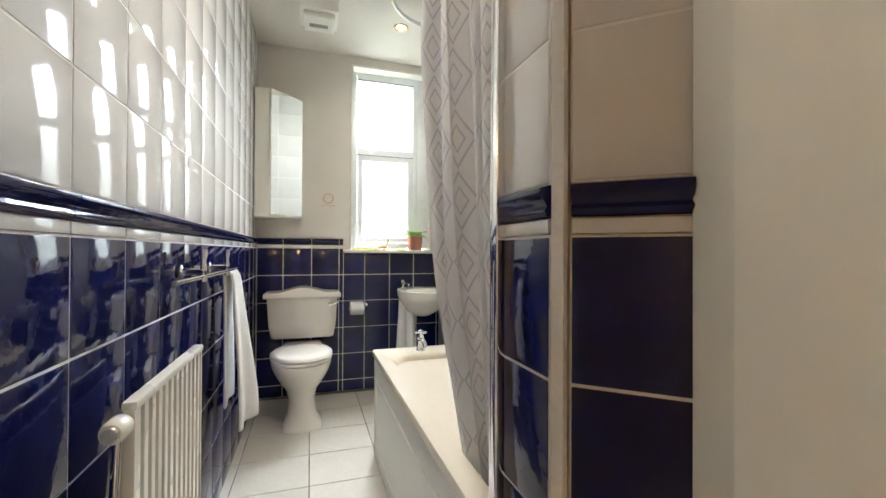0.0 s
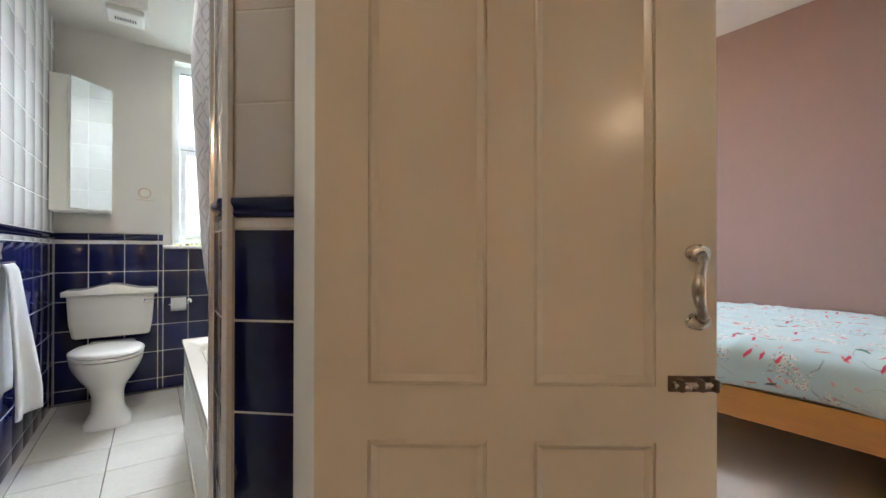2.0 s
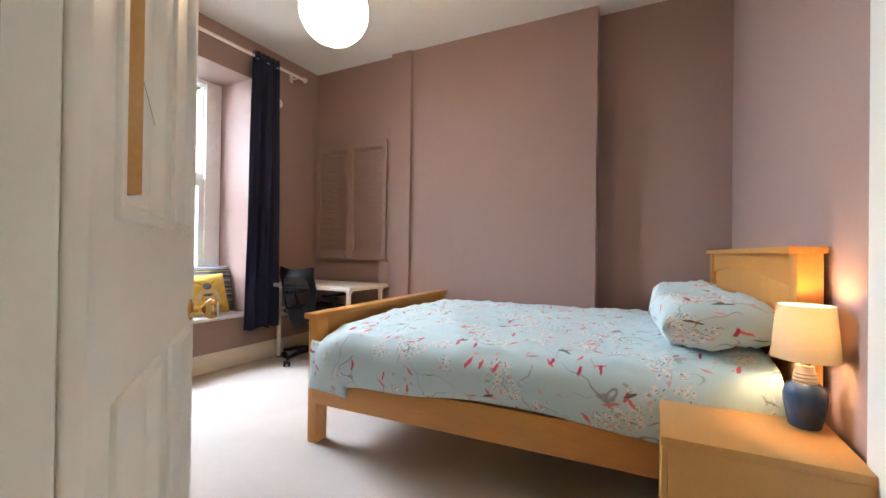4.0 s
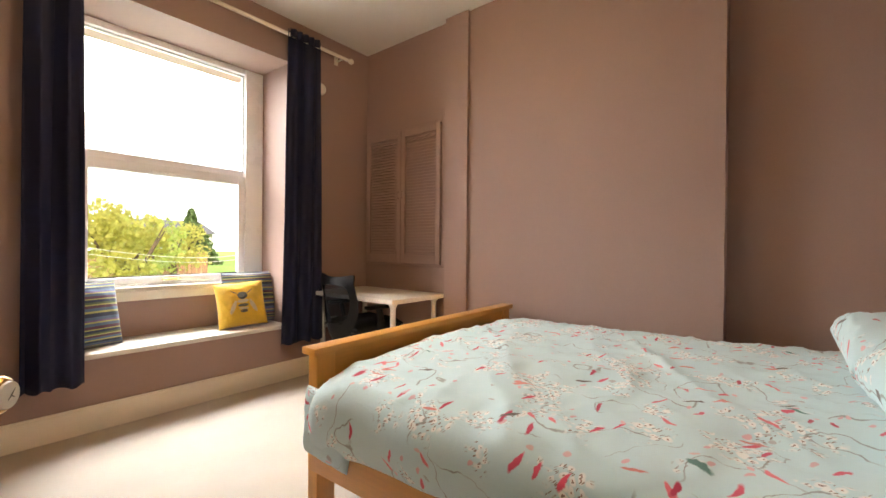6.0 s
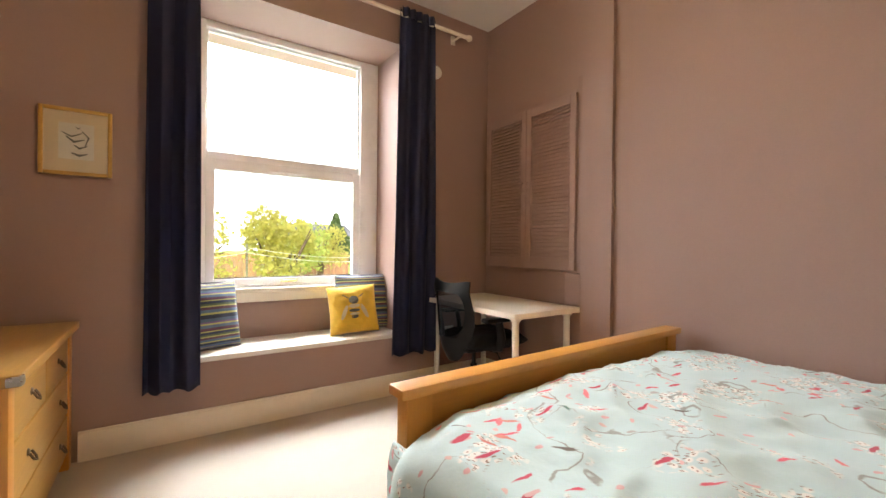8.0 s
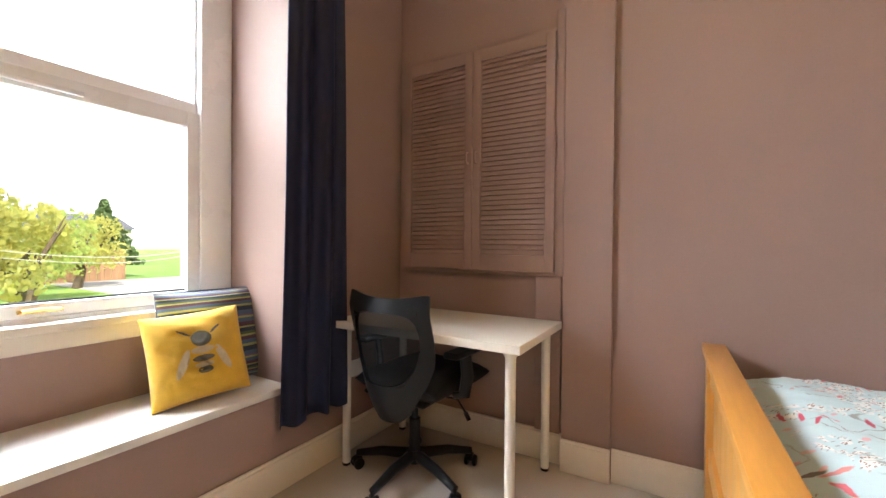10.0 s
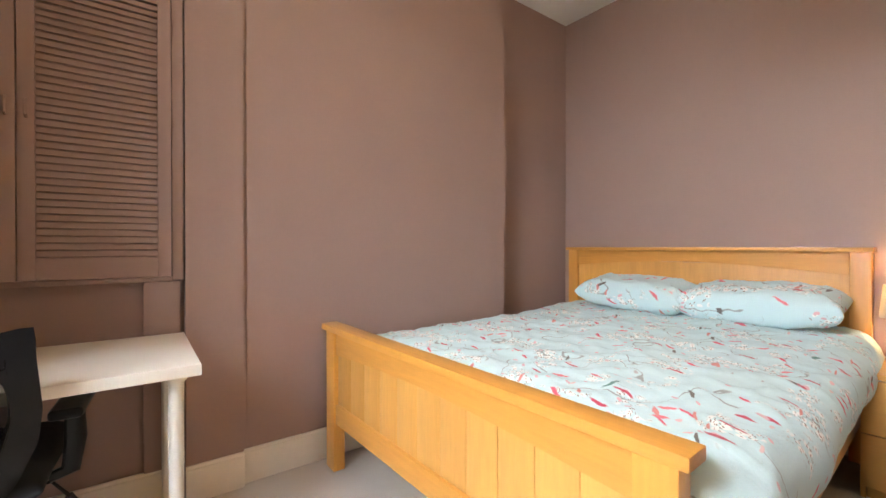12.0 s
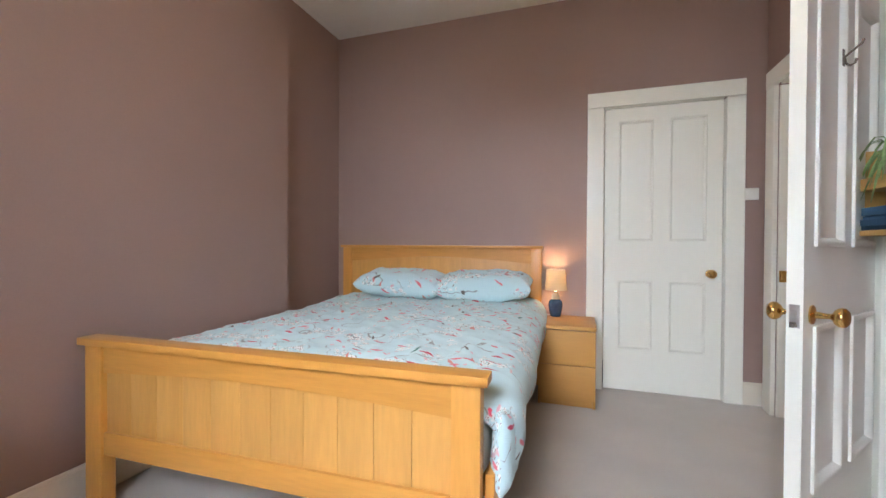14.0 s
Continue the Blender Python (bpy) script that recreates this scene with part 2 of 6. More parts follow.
def floral(name, base):
    """Printed cotton: pale ground with pink strokes, cream and brown blossom clumps and thin twigs, mapped in metres by UV."""
    m = bpy.data.materials.new(name)
    m.use_nodes = True
    nt = m.node_tree
    n, link = nt.nodes, nt.links.new
    p = shader(m)
    p.inputs["Roughness"].default_value = 0.85
    p.inputs["Sheen Weight"].default_value = 0.15
    uv = n.new("ShaderNodeTexCoord")
    warp = n.new("ShaderNodeTexNoise")
    warp.inputs["Scale"].default_value, warp.inputs["Detail"].default_value = 13, 4
    link(uv.outputs["UV"], warp.inputs["Vector"])
    sub = n.new("ShaderNodeVectorMath")
    sub.operation, sub.inputs[1].default_value = "SUBTRACT", (0.5, 0.5, 0.5)
    link(warp.outputs["Color"], sub.inputs[0])
    scl = n.new("ShaderNodeVectorMath")
    scl.operation, scl.inputs["Scale"].default_value = "SCALE", 0.045
    link(sub.outputs[0], scl.inputs[0])
    add = n.new("ShaderNodeVectorMath")
    add.operation = "ADD"
    link(uv.outputs["UV"], add.inputs[0])
    link(scl.outputs[0], add.inputs[1])

    def rng(sock, a, b, c=0.0, d=1.0):
        r = n.new("ShaderNodeMapRange")
        for key, v in (("From Min", a), ("From Max", b), ("To Min", c), ("To Max", d)):
            r.inputs[key].default_value = v
        link(sock, r.inputs["Value"])
        return r.outputs[0]

    def math_node(op, a, b):
        r = n.new("ShaderNodeMath")
        r.operation = op
        link(a, r.inputs[0])
        if isinstance(b, float):
            r.inputs[1].default_value = b
        else:
            link(b, r.inputs[1])
        return r.outputs[0]

    def spots(scale, loc, rot, stretch, radius, keep, seed_src=add):
        mp = n.new("ShaderNodeMapping")
        mp.vector_type = "TEXTURE"
        mp.inputs["Location"].default_value = loc
        mp.inputs["Rotation"].default_value = (0, 0, radians(rot))
        mp.inputs["Scale"].default_value = tuple(1 / s for s in stretch)
        link(seed_src.outputs[0], mp.inputs[0])
        v = n.new("ShaderNodeTexVoronoi")
        v.voronoi_dimensions = "2D"
        v.inputs["Scale"].default_value = scale
        link(mp.outputs[0], v.inputs["Vector"])
        sep = n.new("ShaderNodeSeparateColor")
        link(v.outputs["Color"], sep.inputs[0])
        near = rng(v.outputs["Distance"], radius, radius * 0.7)
        on = math_node("LESS_THAN", sep.outputs[0], keep)
        return math_node("MULTIPLY", near, on), v

    def over(prev, mask, colour):
        mx = n.new("ShaderNodeMix")
        mx.data_type = "RGBA"
        link(mask, mx.inputs[0])
        if prev is None:
            mx.inputs[6].default_value = (*base, 1)
        else:
            link(prev, mx.inputs[6])
        mx.inputs[7].default_value = (*colour, 1)
        return mx.outputs[2]

    # twigs: thin level lines of broad noises, only in places
    col = None
    for sc, off, lo_, hi_ in ((2.3, (0, 0, 0), 0.47, 0.53), (3.1, (5.2, 1.7, 0), 0.50, 0.56)):
        mp = n.new("ShaderNodeMapping")
        mp.inputs["Location"].default_value = off
        link(add.outputs[0], mp.inputs[0])
        tw = n.new("ShaderNodeTexNoise")
        tw.inputs["Scale"].default_value, tw.inputs["Detail"].default_value = sc, 2.0
        link(mp.outputs[0], tw.inputs["Vector"])
        line = rng(math_node("ABSOLUTE", math_node("SUBTRACT", tw.outputs["Fac"], 0.5), 0.0), 0.0040, 0.0015)
        br = n.new("ShaderNodeTexNoise")
        br.inputs["Scale"].default_value = 4.0
        link(mp.outputs[0], br.inputs["Vector"])
        col = over(col, math_node("MULTIPLY", line, rng(br.outputs["Fac"], lo_, hi_, 0.0, 0.7)), (0.20, 0.16, 0.14))
    # blossom clumps
    clump = n.new("ShaderNodeTexNoise")
    clump.inputs["Scale"].default_value, clump.inputs["Detail"].default_value = 5.5, 4.0
    link(uv.outputs["UV"], clump.inputs["Vector"])
    where = rng(clump.outputs["Fac"], 0.535, 0.575)
    petals, _ = spots(46, (0.3, 0.7, 0), 20, (1, 1, 1), 0.50, 0.75)
    col = over(col, math_node("MULTIPLY", petals, where), (0.76, 0.76, 0.74))
    ring, _ = spots(46, (0.3, 0.7, 0), 20, (1, 1, 1), 0.12, 0.60)
    col = over(col, math_node("MULTIPLY", ring, where), (0.34, 0.20, 0.17))
    dots, _ = spots(84, (2.3, 1.7, 0), 50, (0.55, 1.7, 1), 0.27, 0.52)
    col = over(col, math_node("MULTIPLY", dots, where), (0.27, 0.20, 0.17))
    # pink and dark strokes, each with a paler blot beside it
    for rot, loc, colour, keep in ((25, (0, 0, 0), (0.66, 0.08, 0.14), 0.42), (-35, (4.1, 2.2, 0), (0.70, 0.16, 0.20), 0.32), (75, (3.3, 6.2, 0), (0.62, 0.22, 0.20), 0.22),
                                   (8, (7.3, 5.1, 0), (0.50, 0.04, 0.09), 0.26), (60, (1.9, 8.3, 0), (0.13, 0.11, 0.10), 0.10), (-70, (9.9, 0.3, 0), (0.10, 0.22, 0.20), 0.06)):
        mask, _ = spots(7.4, loc, rot, (0.52, 2.1, 1), 0.115, keep * 0.72)
        col = over(col, mask, colour)
        mask, _ = spots(7.4, (loc[0] + 0.05, loc[1] + 0.045, 0), rot + 14, (0.8, 1.5, 1), 0.075, keep * 0.8)
        col = over(col, mask, tuple(0.35 + 0.5 * c for c in colour))
    link(col, p.inputs["Base Color"])
    weave = n.new("ShaderNodeTexNoise")
    weave.inputs["Scale"].default_value = 55
    link(uv.outputs["UV"], weave.inputs["Vector"])
    b = n.new("ShaderNodeBump")
    b.inputs["Strength"].default_value, b.inputs["Distance"].default_value = 0.12, 0.006
    link(weave.outputs["Fac"], b.inputs["Height"])
    crease = n.new("ShaderNodeTexNoise")
    crease.noise_type = "RIDGED_MULTIFRACTAL"
    crease.inputs["Scale"].default_value, crease.inputs["Detail"].default_value = 8.0, 3.0
    link(add.outputs[0], crease.inputs["Vector"])
    fold = n.new("ShaderNodeBump")
    fold.inputs["Strength"].default_value, fold.inputs["Distance"].default_value = 0.32, 0.010
    link(crease.outputs["Fac"], fold.inputs["Height"])
    link(b.outputs[0], fold.inputs["Normal"])
    link(fold.outputs[0], p.inputs["Normal"])
    return m


DUVET_PRINT = floral("duck_egg_floral_print", (0.52, 0.665, 0.69))


def banded(name, stops, axis=1, scale=1.0, rough=0.85):
    """Woven stripes across UV."""
    m = bpy.data.materials.new(name)
    m.use_nodes = True
    nt = m.node_tree
    p = shader(m)
    p.inputs["Roughness"].default_value = rough
    p.inputs["Sheen Weight"].default_value = 0.2
    uv = nt.nodes.new("ShaderNodeTexCoord")
    sep = nt.nodes.new("ShaderNodeSeparateXYZ")
    fr = nt.nodes.new("ShaderNodeMath")
    fr.operation, fr.inputs[1].default_value = "MULTIPLY", scale
    md = nt.nodes.new("ShaderNodeMath")
    md.operation, md.inputs[1].default_value = "FRACT", 0.0
    ramp = nt.nodes.new("ShaderNodeValToRGB")
    ramp.color_ramp.interpolation = "CONSTANT"
    el = ramp.color_ramp.elements
    for i, (pos, c) in enumerate(stops):
        e = el[i] if i < 2 else el.new(pos)
        e.position, e.color = pos, (*c, 1)
    nt.links.new(uv.outputs["UV"], sep.inputs[0])
    nt.links.new(sep.outputs[axis], fr.inputs[0])
    nt.links.new(fr.outputs[0], md.inputs[0])
    nt.links.new(md.outputs[0], ramp.inputs[0])
    nz = nt.nodes.new("ShaderNodeTexNoise")
    nz.inputs["Scale"].default_value = 60
    nt.links.new(uv.outputs["UV"], nz.inputs["Vector"])
    b = nt.nodes.new("ShaderNodeBump")
    b.inputs["Strength"].default_value, b.inputs["Distance"].default_value = 0.3, 0.004
    nt.links.new(nz.outputs["Fac"], b.inputs["Height"])
    nt.links.new(b.outputs[0], p.inputs["Normal"])
    nt.links.new(ramp.outputs[0], p.inputs["Base Color"])
    return m


LIME, SKYB, PLUM, INDIGO, OLIVE = (0.36, 0.36, 0.12), (0.075, 0.125, 0.20), (0.09, 0.035, 0.06), (0.02, 0.032, 0.065), (0.08, 0.11, 0.05)
STRIPES = banded("striped_chenille", [(0.0, INDIGO), (0.12, LIME), (0.18, SKYB), (0.28, PLUM), (0.36, LIME), (0.41, OLIVE), (0.47, INDIGO),
                                      (0.56, LIME), (0.60, PLUM), (0.70, SKYB), (0.80, LIME), (0.85, (0.16, 0.10, 0.22)), (0.90, SKYB)], 1, 8.2)


def diamond_print(name):
    """Shower curtain: white cloth printed with grey nested diamonds, in metres by UV."""
    m = bpy.data.materials.new(name)
    m.use_nodes = True
    nt = m.node_tree
    n, link = nt.nodes, nt.links.new
    p = shader(m)
    p.inputs["Roughness"].default_value = 0.6
    uv = n.new("ShaderNodeTexCoord")
    sep = n.new("ShaderNodeSeparateXYZ")
    link(uv.outputs["UV"], sep.inputs[0])

    def mth(op, a, b=None):
        r = n.new("ShaderNodeMath")
        r.operation = op
        for k, v in enumerate((a, b)):
            if v is None:
                continue
            if isinstance(v, float):
                r.inputs[k].default_value = v
            else:
                link(v, r.inputs[k])
        return r.outputs[0]

    u = mth("ABSOLUTE", mth("SUBTRACT", mth("FRACT", mth("DIVIDE", sep.outputs[0], 0.085)), 0.5))
    v = mth("ABSOLUTE", mth("SUBTRACT", mth("FRACT", mth("DIVIDE", sep.outputs[1], 0.14)), 0.5))
    d = mth("ADD", u, v)
    a = mth("LESS_THAN", mth("ABSOLUTE", mth("SUBTRACT", d, 0.46)), 0.030)
    b = mth("LESS_THAN", mth("ABSOLUTE", mth("SUBTRACT", d, 0.22)), 0.024)
    mask = mth("MAXIMUM", a, b)
    mx = n.new("ShaderNodeMix")
    mx.data_type = "RGBA"
    link(mask, mx.inputs[0])
    mx.inputs[6].default_value, mx.inputs[7].default_value = (0.90, 0.89, 0.89, 1), (0.66, 0.65, 0.68, 1)
    link(mx.outputs[2], p.inputs["Base Color"])
    glow = n.new("ShaderNodeBsdfTranslucent")
    both = n.new("ShaderNodeMixShader")
    both.inputs[0].default_value = 0.35
    link(mx.outputs[2], glow.inputs[0])
    link(p.outputs[0], both.inputs[1])
    link(glow.outputs[0], both.inputs[2])
    link(both.outputs[0], n["Material Output"].inputs["Surface"])
    return m


CURTAIN_PRINT = diamond_print("white_diamond_print")

# ---- building helpers ----


def root_of(ob):
    while ob.parent:
        ob = ob.parent
    return ob


def thing(name, label, category, m=None, group="", kind=""):
    """A top-level thing: an empty at its base that parents its parts."""
    ob = new(name)
    ob.empty_display_size = 0.1
    if m is not None:
        ob.matrix_basis = m
    return tagged(ob, label, category, group, kind)


def to_object(name, bm, mat, smooth=None):
    me = bpy.data.meshes.new(name)
    bm.to_mesh(me)
    bm.free()
    me.materials.append(mat)
    if smooth:
        me.polygons.foreach_set("use_smooth", [True] * len(me.polygons))
        if smooth < 180:
            me.set_sharp_from_angle(angle=radians(smooth))
    return new(name, me)


def part(name, bm, mat, parent, label="", smooth=40):
    """Links a bmesh, given in the world's coordinates, as one mesh under a thing or a part."""
    bm.transform(root_of(parent).matrix_basis.inverted())
    ob = to_object(name, bm, mat, smooth)
    ob.parent = parent
    return tagged(ob, label)


def solo(name, bm, mat, label, category="", kind="", group="", smooth=40):
    return tagged(to_object(name, bm, mat, smooth), label, category, group, kind)


def piece(name, me, m, parent):
    ob = new(name, me)
    ob.parent = parent
    ob.matrix_basis = root_of(parent).matrix_basis.inverted() @ m
    return ob


def mesh_of(name, bm, mat, smooth=40):
    me = bpy.data.meshes.new(name)
    bm.to_mesh(me)
    bm.free()
    me.materials.append(mat)
    me.polygons.foreach_set("use_smooth", [True] * len(me.polygons))
    me.set_sharp_from_angle(angle=radians(smooth))
    return me


def add_box(bm, x0, x1, y0, y1, z0, z1, bev=0.0, seg=2, m=None):
    made = bmesh.ops.create_cube(bm, size=1.0)["verts"]
    bmesh.ops.transform(bm, matrix=Matrix.LocRotScale(((x0 + x1) / 2, (y0 + y1) / 2, (z0 + z1) / 2), None, (x1 - x0, y1 - y0, z1 - z0)), verts=made)
    if bev:
        edges = {e for v in made for e in v.link_edges}
        made = list({v for f in bmesh.ops.bevel(bm, geom=list(edges), offset=bev, segments=seg, profile=0.6, affect="EDGES")["faces"] for v in f.verts} | {v for v in made if v.is_valid})
    if m is not None:
        bmesh.ops.transform(bm, matrix=m, verts=made)
    return bm


def box(x0, x1, y0, y1, z0, z1, bev=0.003, seg=2, m=None):
    return add_box(bmesh.new(), x0, x1, y0, y1, z0, z1, bev, seg, m)


def boxes(rows, bev=0.0):
    bm = bmesh.new()
    for r in rows:
        add_box(bm, *r, bev=bev)
    return bm


def prism(outline, z0, z1):
    """An upright prism on a plan outline (counter-clockwise)."""
    bm = bmesh.new()
    lo = [bm.verts.new((x, y, z0)) for x, y in outline]
    hi = [bm.verts.new((x, y, z1)) for x, y in outline]
    bm.faces.new(lo[::-1])
    bm.faces.new(hi)
    for i in range(len(lo)):
        j = (i + 1) % len(lo)
        bm.faces.new((lo[i], lo[j], hi[j], hi[i]))
    return bm


def lathe(profile, seg=28, m=None, squash=(1, 1)):
    """Revolves (radius, height) pairs about z."""
    bm = bmesh.new()
    rings = []
    for r, z in profile:
        if r < 1e-5:
            rings.append([bm.verts.new((0, 0, z))])
        else:
            rings.append([bm.verts.new((r * squash[0] * math.cos(2 * math.pi * k / seg), r * squash[1] * math.sin(2 * math.pi * k / seg), z)) for k in range(seg)])
    for a, b in zip(rings, rings[1:]):
        for k in range(seg):
            q = (k + 1) % seg
            if len(a) == 1 and len(b) == 1:
                continue
            if len(a) == 1:
                bm.faces.new((a[0], b[q], b[k])[::-1])
            elif len(b) == 1:
                bm.faces.new((a[k], a[q], b[0]))
            else:
                bm.faces.new((a[k], a[q], b[q], b[k]))
    bmesh.ops.recalc_face_normals(bm, faces=bm.faces)
    if m is not None:
        bm.transform(m)
    return bm


def tube(points, radius, seg=10, m=None, closed=False, flat=1.0):
    """A round bar swept along points; radius may be a list."""
    bm = bmesh.new()
    pts = [Vector(p) for p in points]
    radii = radius if isinstance(radius, (list, tuple)) else [radius] * len(pts)
    rings, up = [], None
    for i, p in enumerate(pts):
        a, b = pts[max(0, i - 1)], pts[min(len(pts) - 1, i + 1)]
        if closed:
            a, b = pts[i - 1], pts[(i + 1) % len(pts)]
        t = (b - a).normalized()
        if up is None:
            up = t.orthogonal().normalized()
        up = (up - t * up.dot(t)).normalized()
        side = t.cross(up)
        rings.append([bm.verts.new(p + (up * math.cos(2 * math.pi * k / seg) + side * flat * math.sin(2 * math.pi * k / seg)) * radii[i]) for k in range(seg)])
    pairs = list(zip(rings, rings[1:])) + ([(rings[-1], rings[0])] if closed else [])
    for a, b in pairs:
        for k in range(seg):
            q = (k + 1) % seg
            bm.faces.new((a[k], a[q], b[q], b[k]))
    if not closed:
        bm.faces.new(rings[0][::-1])
        bm.faces.new(rings[-1])
    bmesh.ops.recalc_face_normals(bm, faces=bm.faces)
    if m is not None:
        bm.transform(m)
    return bm


def merge(*bms):
    out = bmesh.new()
    for b in bms:
        me = bpy.data.meshes.new("temp")
        b.to_mesh(me)
        b.free()
        out.from_mesh(me)
        bpy.data.meshes.remove(me)
    return out


def sheet(fn, nu, nv, su=1.0, sv=1.0, thick=0.0):
    """A cloth grid: fn(u, v) gives a point for u, v in 0..1; its UV is in metres."""
    bm = bmesh.new()
    uv = bm.loops.layers.uv.new("UVMap")
    vs = [[bm.verts.new(fn(i / nu, j / nv)) for i in range(nu + 1)] for j in range(nv + 1)]
    for j in range(nv):
        for i in range(nu):
            f = bm.faces.new((vs[j][i], vs[j][i + 1], vs[j + 1][i + 1], vs[j + 1][i]))
            for lp, (a, b) in zip(f.loops, ((i, j), (i + 1, j), (i + 1, j + 1), (i, j + 1))):
                lp[uv].uv = (a / nu * su, b / nv * sv)
    if thick:
        bmesh.ops.recalc_face_normals(bm, faces=bm.faces)
        bmesh.ops.solidify(bm, geom=list(bm.faces), thickness=thick)
    return bm


def loft(rings, cap=True):
    """Joins closed rings of equal length, from bottom to top."""
    bm = bmesh.new()
    vs = [[bm.verts.new(p) for p in r] for r in rings]
    for a, b in zip(vs, vs[1:]):
        for k in range(len(a)):
            q = (k + 1) % len(a)
            bm.faces.new((a[k], a[q], b[q], b[k]))
    if cap:
        bm.faces.new(vs[0][::-1])
        bm.faces.new(vs[-1])
    bmesh.ops.recalc_face_normals(bm, faces=bm.faces)
    return bm


def puff_height(a, b, side, seed, power, full):
    """How far a cushion swells at a, b (each -1 to 1), with creases; 1 is its full half thickness."""
    ex = max(0.0, 1 - abs(a) ** power) ** full * max(0.0, 1 - abs(b) ** power) ** full
    wr = noise.noise((a * 2.1 + seed * 3.7, b * 2.1, side * 1.3)) * 0.10 + noise.noise((a * 6 + seed, b * 5, side)) * 0.035
    crease = (1 - abs(noise.noise((a * 2.6 + b * 1.7 + seed, b * 2.9 - a * 1.4, side * 2.1)))) ** 9
    return ex * (1 + wr * 1.6 + 0.13 * crease - 0.08)


def puff(w, h, t, m, seed=0, n=26, power=2.6, full=0.5):
    """A stuffed cushion: w by h, t thick, with pointed corners and creases; lies in its own x and y."""
    bm = bmesh.new()
    uv = bm.loops.layers.uv.new("UVMap")
    for side in (1, -1):
        vs = []
        for j in range(n + 1):
            row = []
            for i in range(n + 1):
                a, b = math.sin(math.pi * (i / n - 0.5)), math.sin(math.pi * (j / n - 0.5))
                pin = 1 - 0.05 * (1 - abs(b) ** 2) * abs(a) ** 3
                pjn = 1 - 0.05 * (1 - abs(a) ** 2) * abs(b) ** 3
                row.append(bm.verts.new((a * pin * w / 2, b * pjn * h / 2, side * t / 2 * puff_height(a, b, side, seed, power, full))))
            vs.append(row)
        for j in range(n):
            for i in range(n):
                q = (vs[j][i], vs[j][i + 1], vs[j + 1][i + 1], vs[j + 1][i])
                st = ((i, j), (i + 1, j), (i + 1, j + 1), (i, j + 1))
                f = bm.faces.new(q if side > 0 else q[::-1])
                for lp, (a, b) in zip(f.loops, st if side > 0 else st[::-1]):
                    lp[uv].uv = (a / n * w + seed * 1.7 + (0.0 if side > 0 else 0.43), b / n * h + seed * 0.9)
    bmesh.ops.remove_doubles(bm, verts=bm.verts, dist=0.0004)
    bm.transform(m)
    return bm


# ---- large structure ----
BW, BE, BS, BN, BC = 1.47, 4.56, 0.0, 3.735, 2.905      # bedroom: west, breast, south, north, ceiling
AW, AE, AN, AC = 0.0, 1.37, 4.14, 2.56                  # bathroom
OX0, OX1, OZ0, OZ1 = 2.435, 3.775, 0.445, 2.56          # bedroom window's recess

solo("wall_north", boxes([(1.37, OX0, BN, 4.52, 0, 3.0), (OX1, 4.95, BN, 4.52, 0, 3.0), (OX0, OX1, BN, 4.52, 0, OZ0 - 0.03), (OX0, OX1, BN, 4.52, OZ1, 3.0),
                          (OX0, OX1, 4.13, 4.30, OZ0 - 0.03, 0.70), (OX0, 2.50, 4.16, 4.52, 0.70, OZ1), (3.72, OX1, 4.16, 4.52, 0.70, OZ1)]),
     MAUVE, "dusty mauve painted wall with a deep window recess", kind="structure")
solo("wall_south", boxes([(1.37, 1.69, -0.13, 0, 0, 3.0), (2.485, 4.95, -0.13, 0, 0, 3.0), (1.69, 2.485, -0.13, 0, 2.075, 3.0)]),
     MAUVE, "dusty mauve painted wall with a closet doorway", kind="structure")
solo("wall_east", boxes([(4.715, 4.95, 0, 0.875, 0, 3.0), (BE, 4.95, 0.875, 2.50, 0, 3.0), (4.563, 4.95, 2.50, 2.518, 0, 3.0), (4.537, 4.95, 2.518, 2.735, 0, 3.0), (4.59, 4.95, 2.735, 2.780, 0, 3.0), (4.59, 4.95, 3.667, 3.735, 0, 3.0),
                        (4.59, 4.95, 2.780, 3.667, 0, 0.930), (4.59, 4.95, 2.780, 3.667, 2.10, 3.0), (4.90, 4.95, 2.780, 3.667, 0.930, 2.10)]),
     MAUVE, "dusty mauve wall with a shallow chimney breast and alcove", kind="structure")
solo("wall_west", boxes([(1.385, BW, 1.07, 3.735, 0, 3.0), (1.385, BW, 0, 0.17, 0, 3.0), (1.385, BW, 0.17, 1.07, 2.07, 3.0)]),
     MAUVE, "dusty mauve wall with the bedroom doorway", kind="structure")
solo("ceiling", box(1.37, 4.95, -0.13, 4.52, BC, 3.0, 0), CEILING, "plain off-white painted ceiling", kind="structure")
solo("floor", box(1.37, 4.95, -0.13, 4.52, -0.12, 0.0, 0), CARPET, "beige short-pile fitted carpet", kind="structure")

# bathroom and hall shell
solo("wall_bathroom_west", box(-0.14, -0.012, 1.083, 4.30, 0, 2.9, 0), GROUT, "tiled bathroom wall, navy below and white above", kind="structure")
solo("wall_bathroom_back", boxes([(-0.14, 0.655, AN + 0.012, 4.45, 0, 1.16), (-0.14, 0.655, AN, 4.45, 1.16, 2.9), (0.655, 1.30, AN + 0.012, 4.45, 0, 1.055), (0.655, 1.30, AN, 4.45, 2.50, 2.9),
                                  (1.30, 1.385, AN + 0.012, 4.45, 0, 1.055), (1.30, 1.385, AN, 4.45, 1.055, 2.9)]),
     BATH_PAINT, "cream painted bathroom wall above navy tiles", kind="structure")
solo("wall_bathroom_east", box(1.370, 1.383, 1.083, 4.14, 0, 2.9, 0), GROUT, "white tiled wall beside the bath", kind="structure")
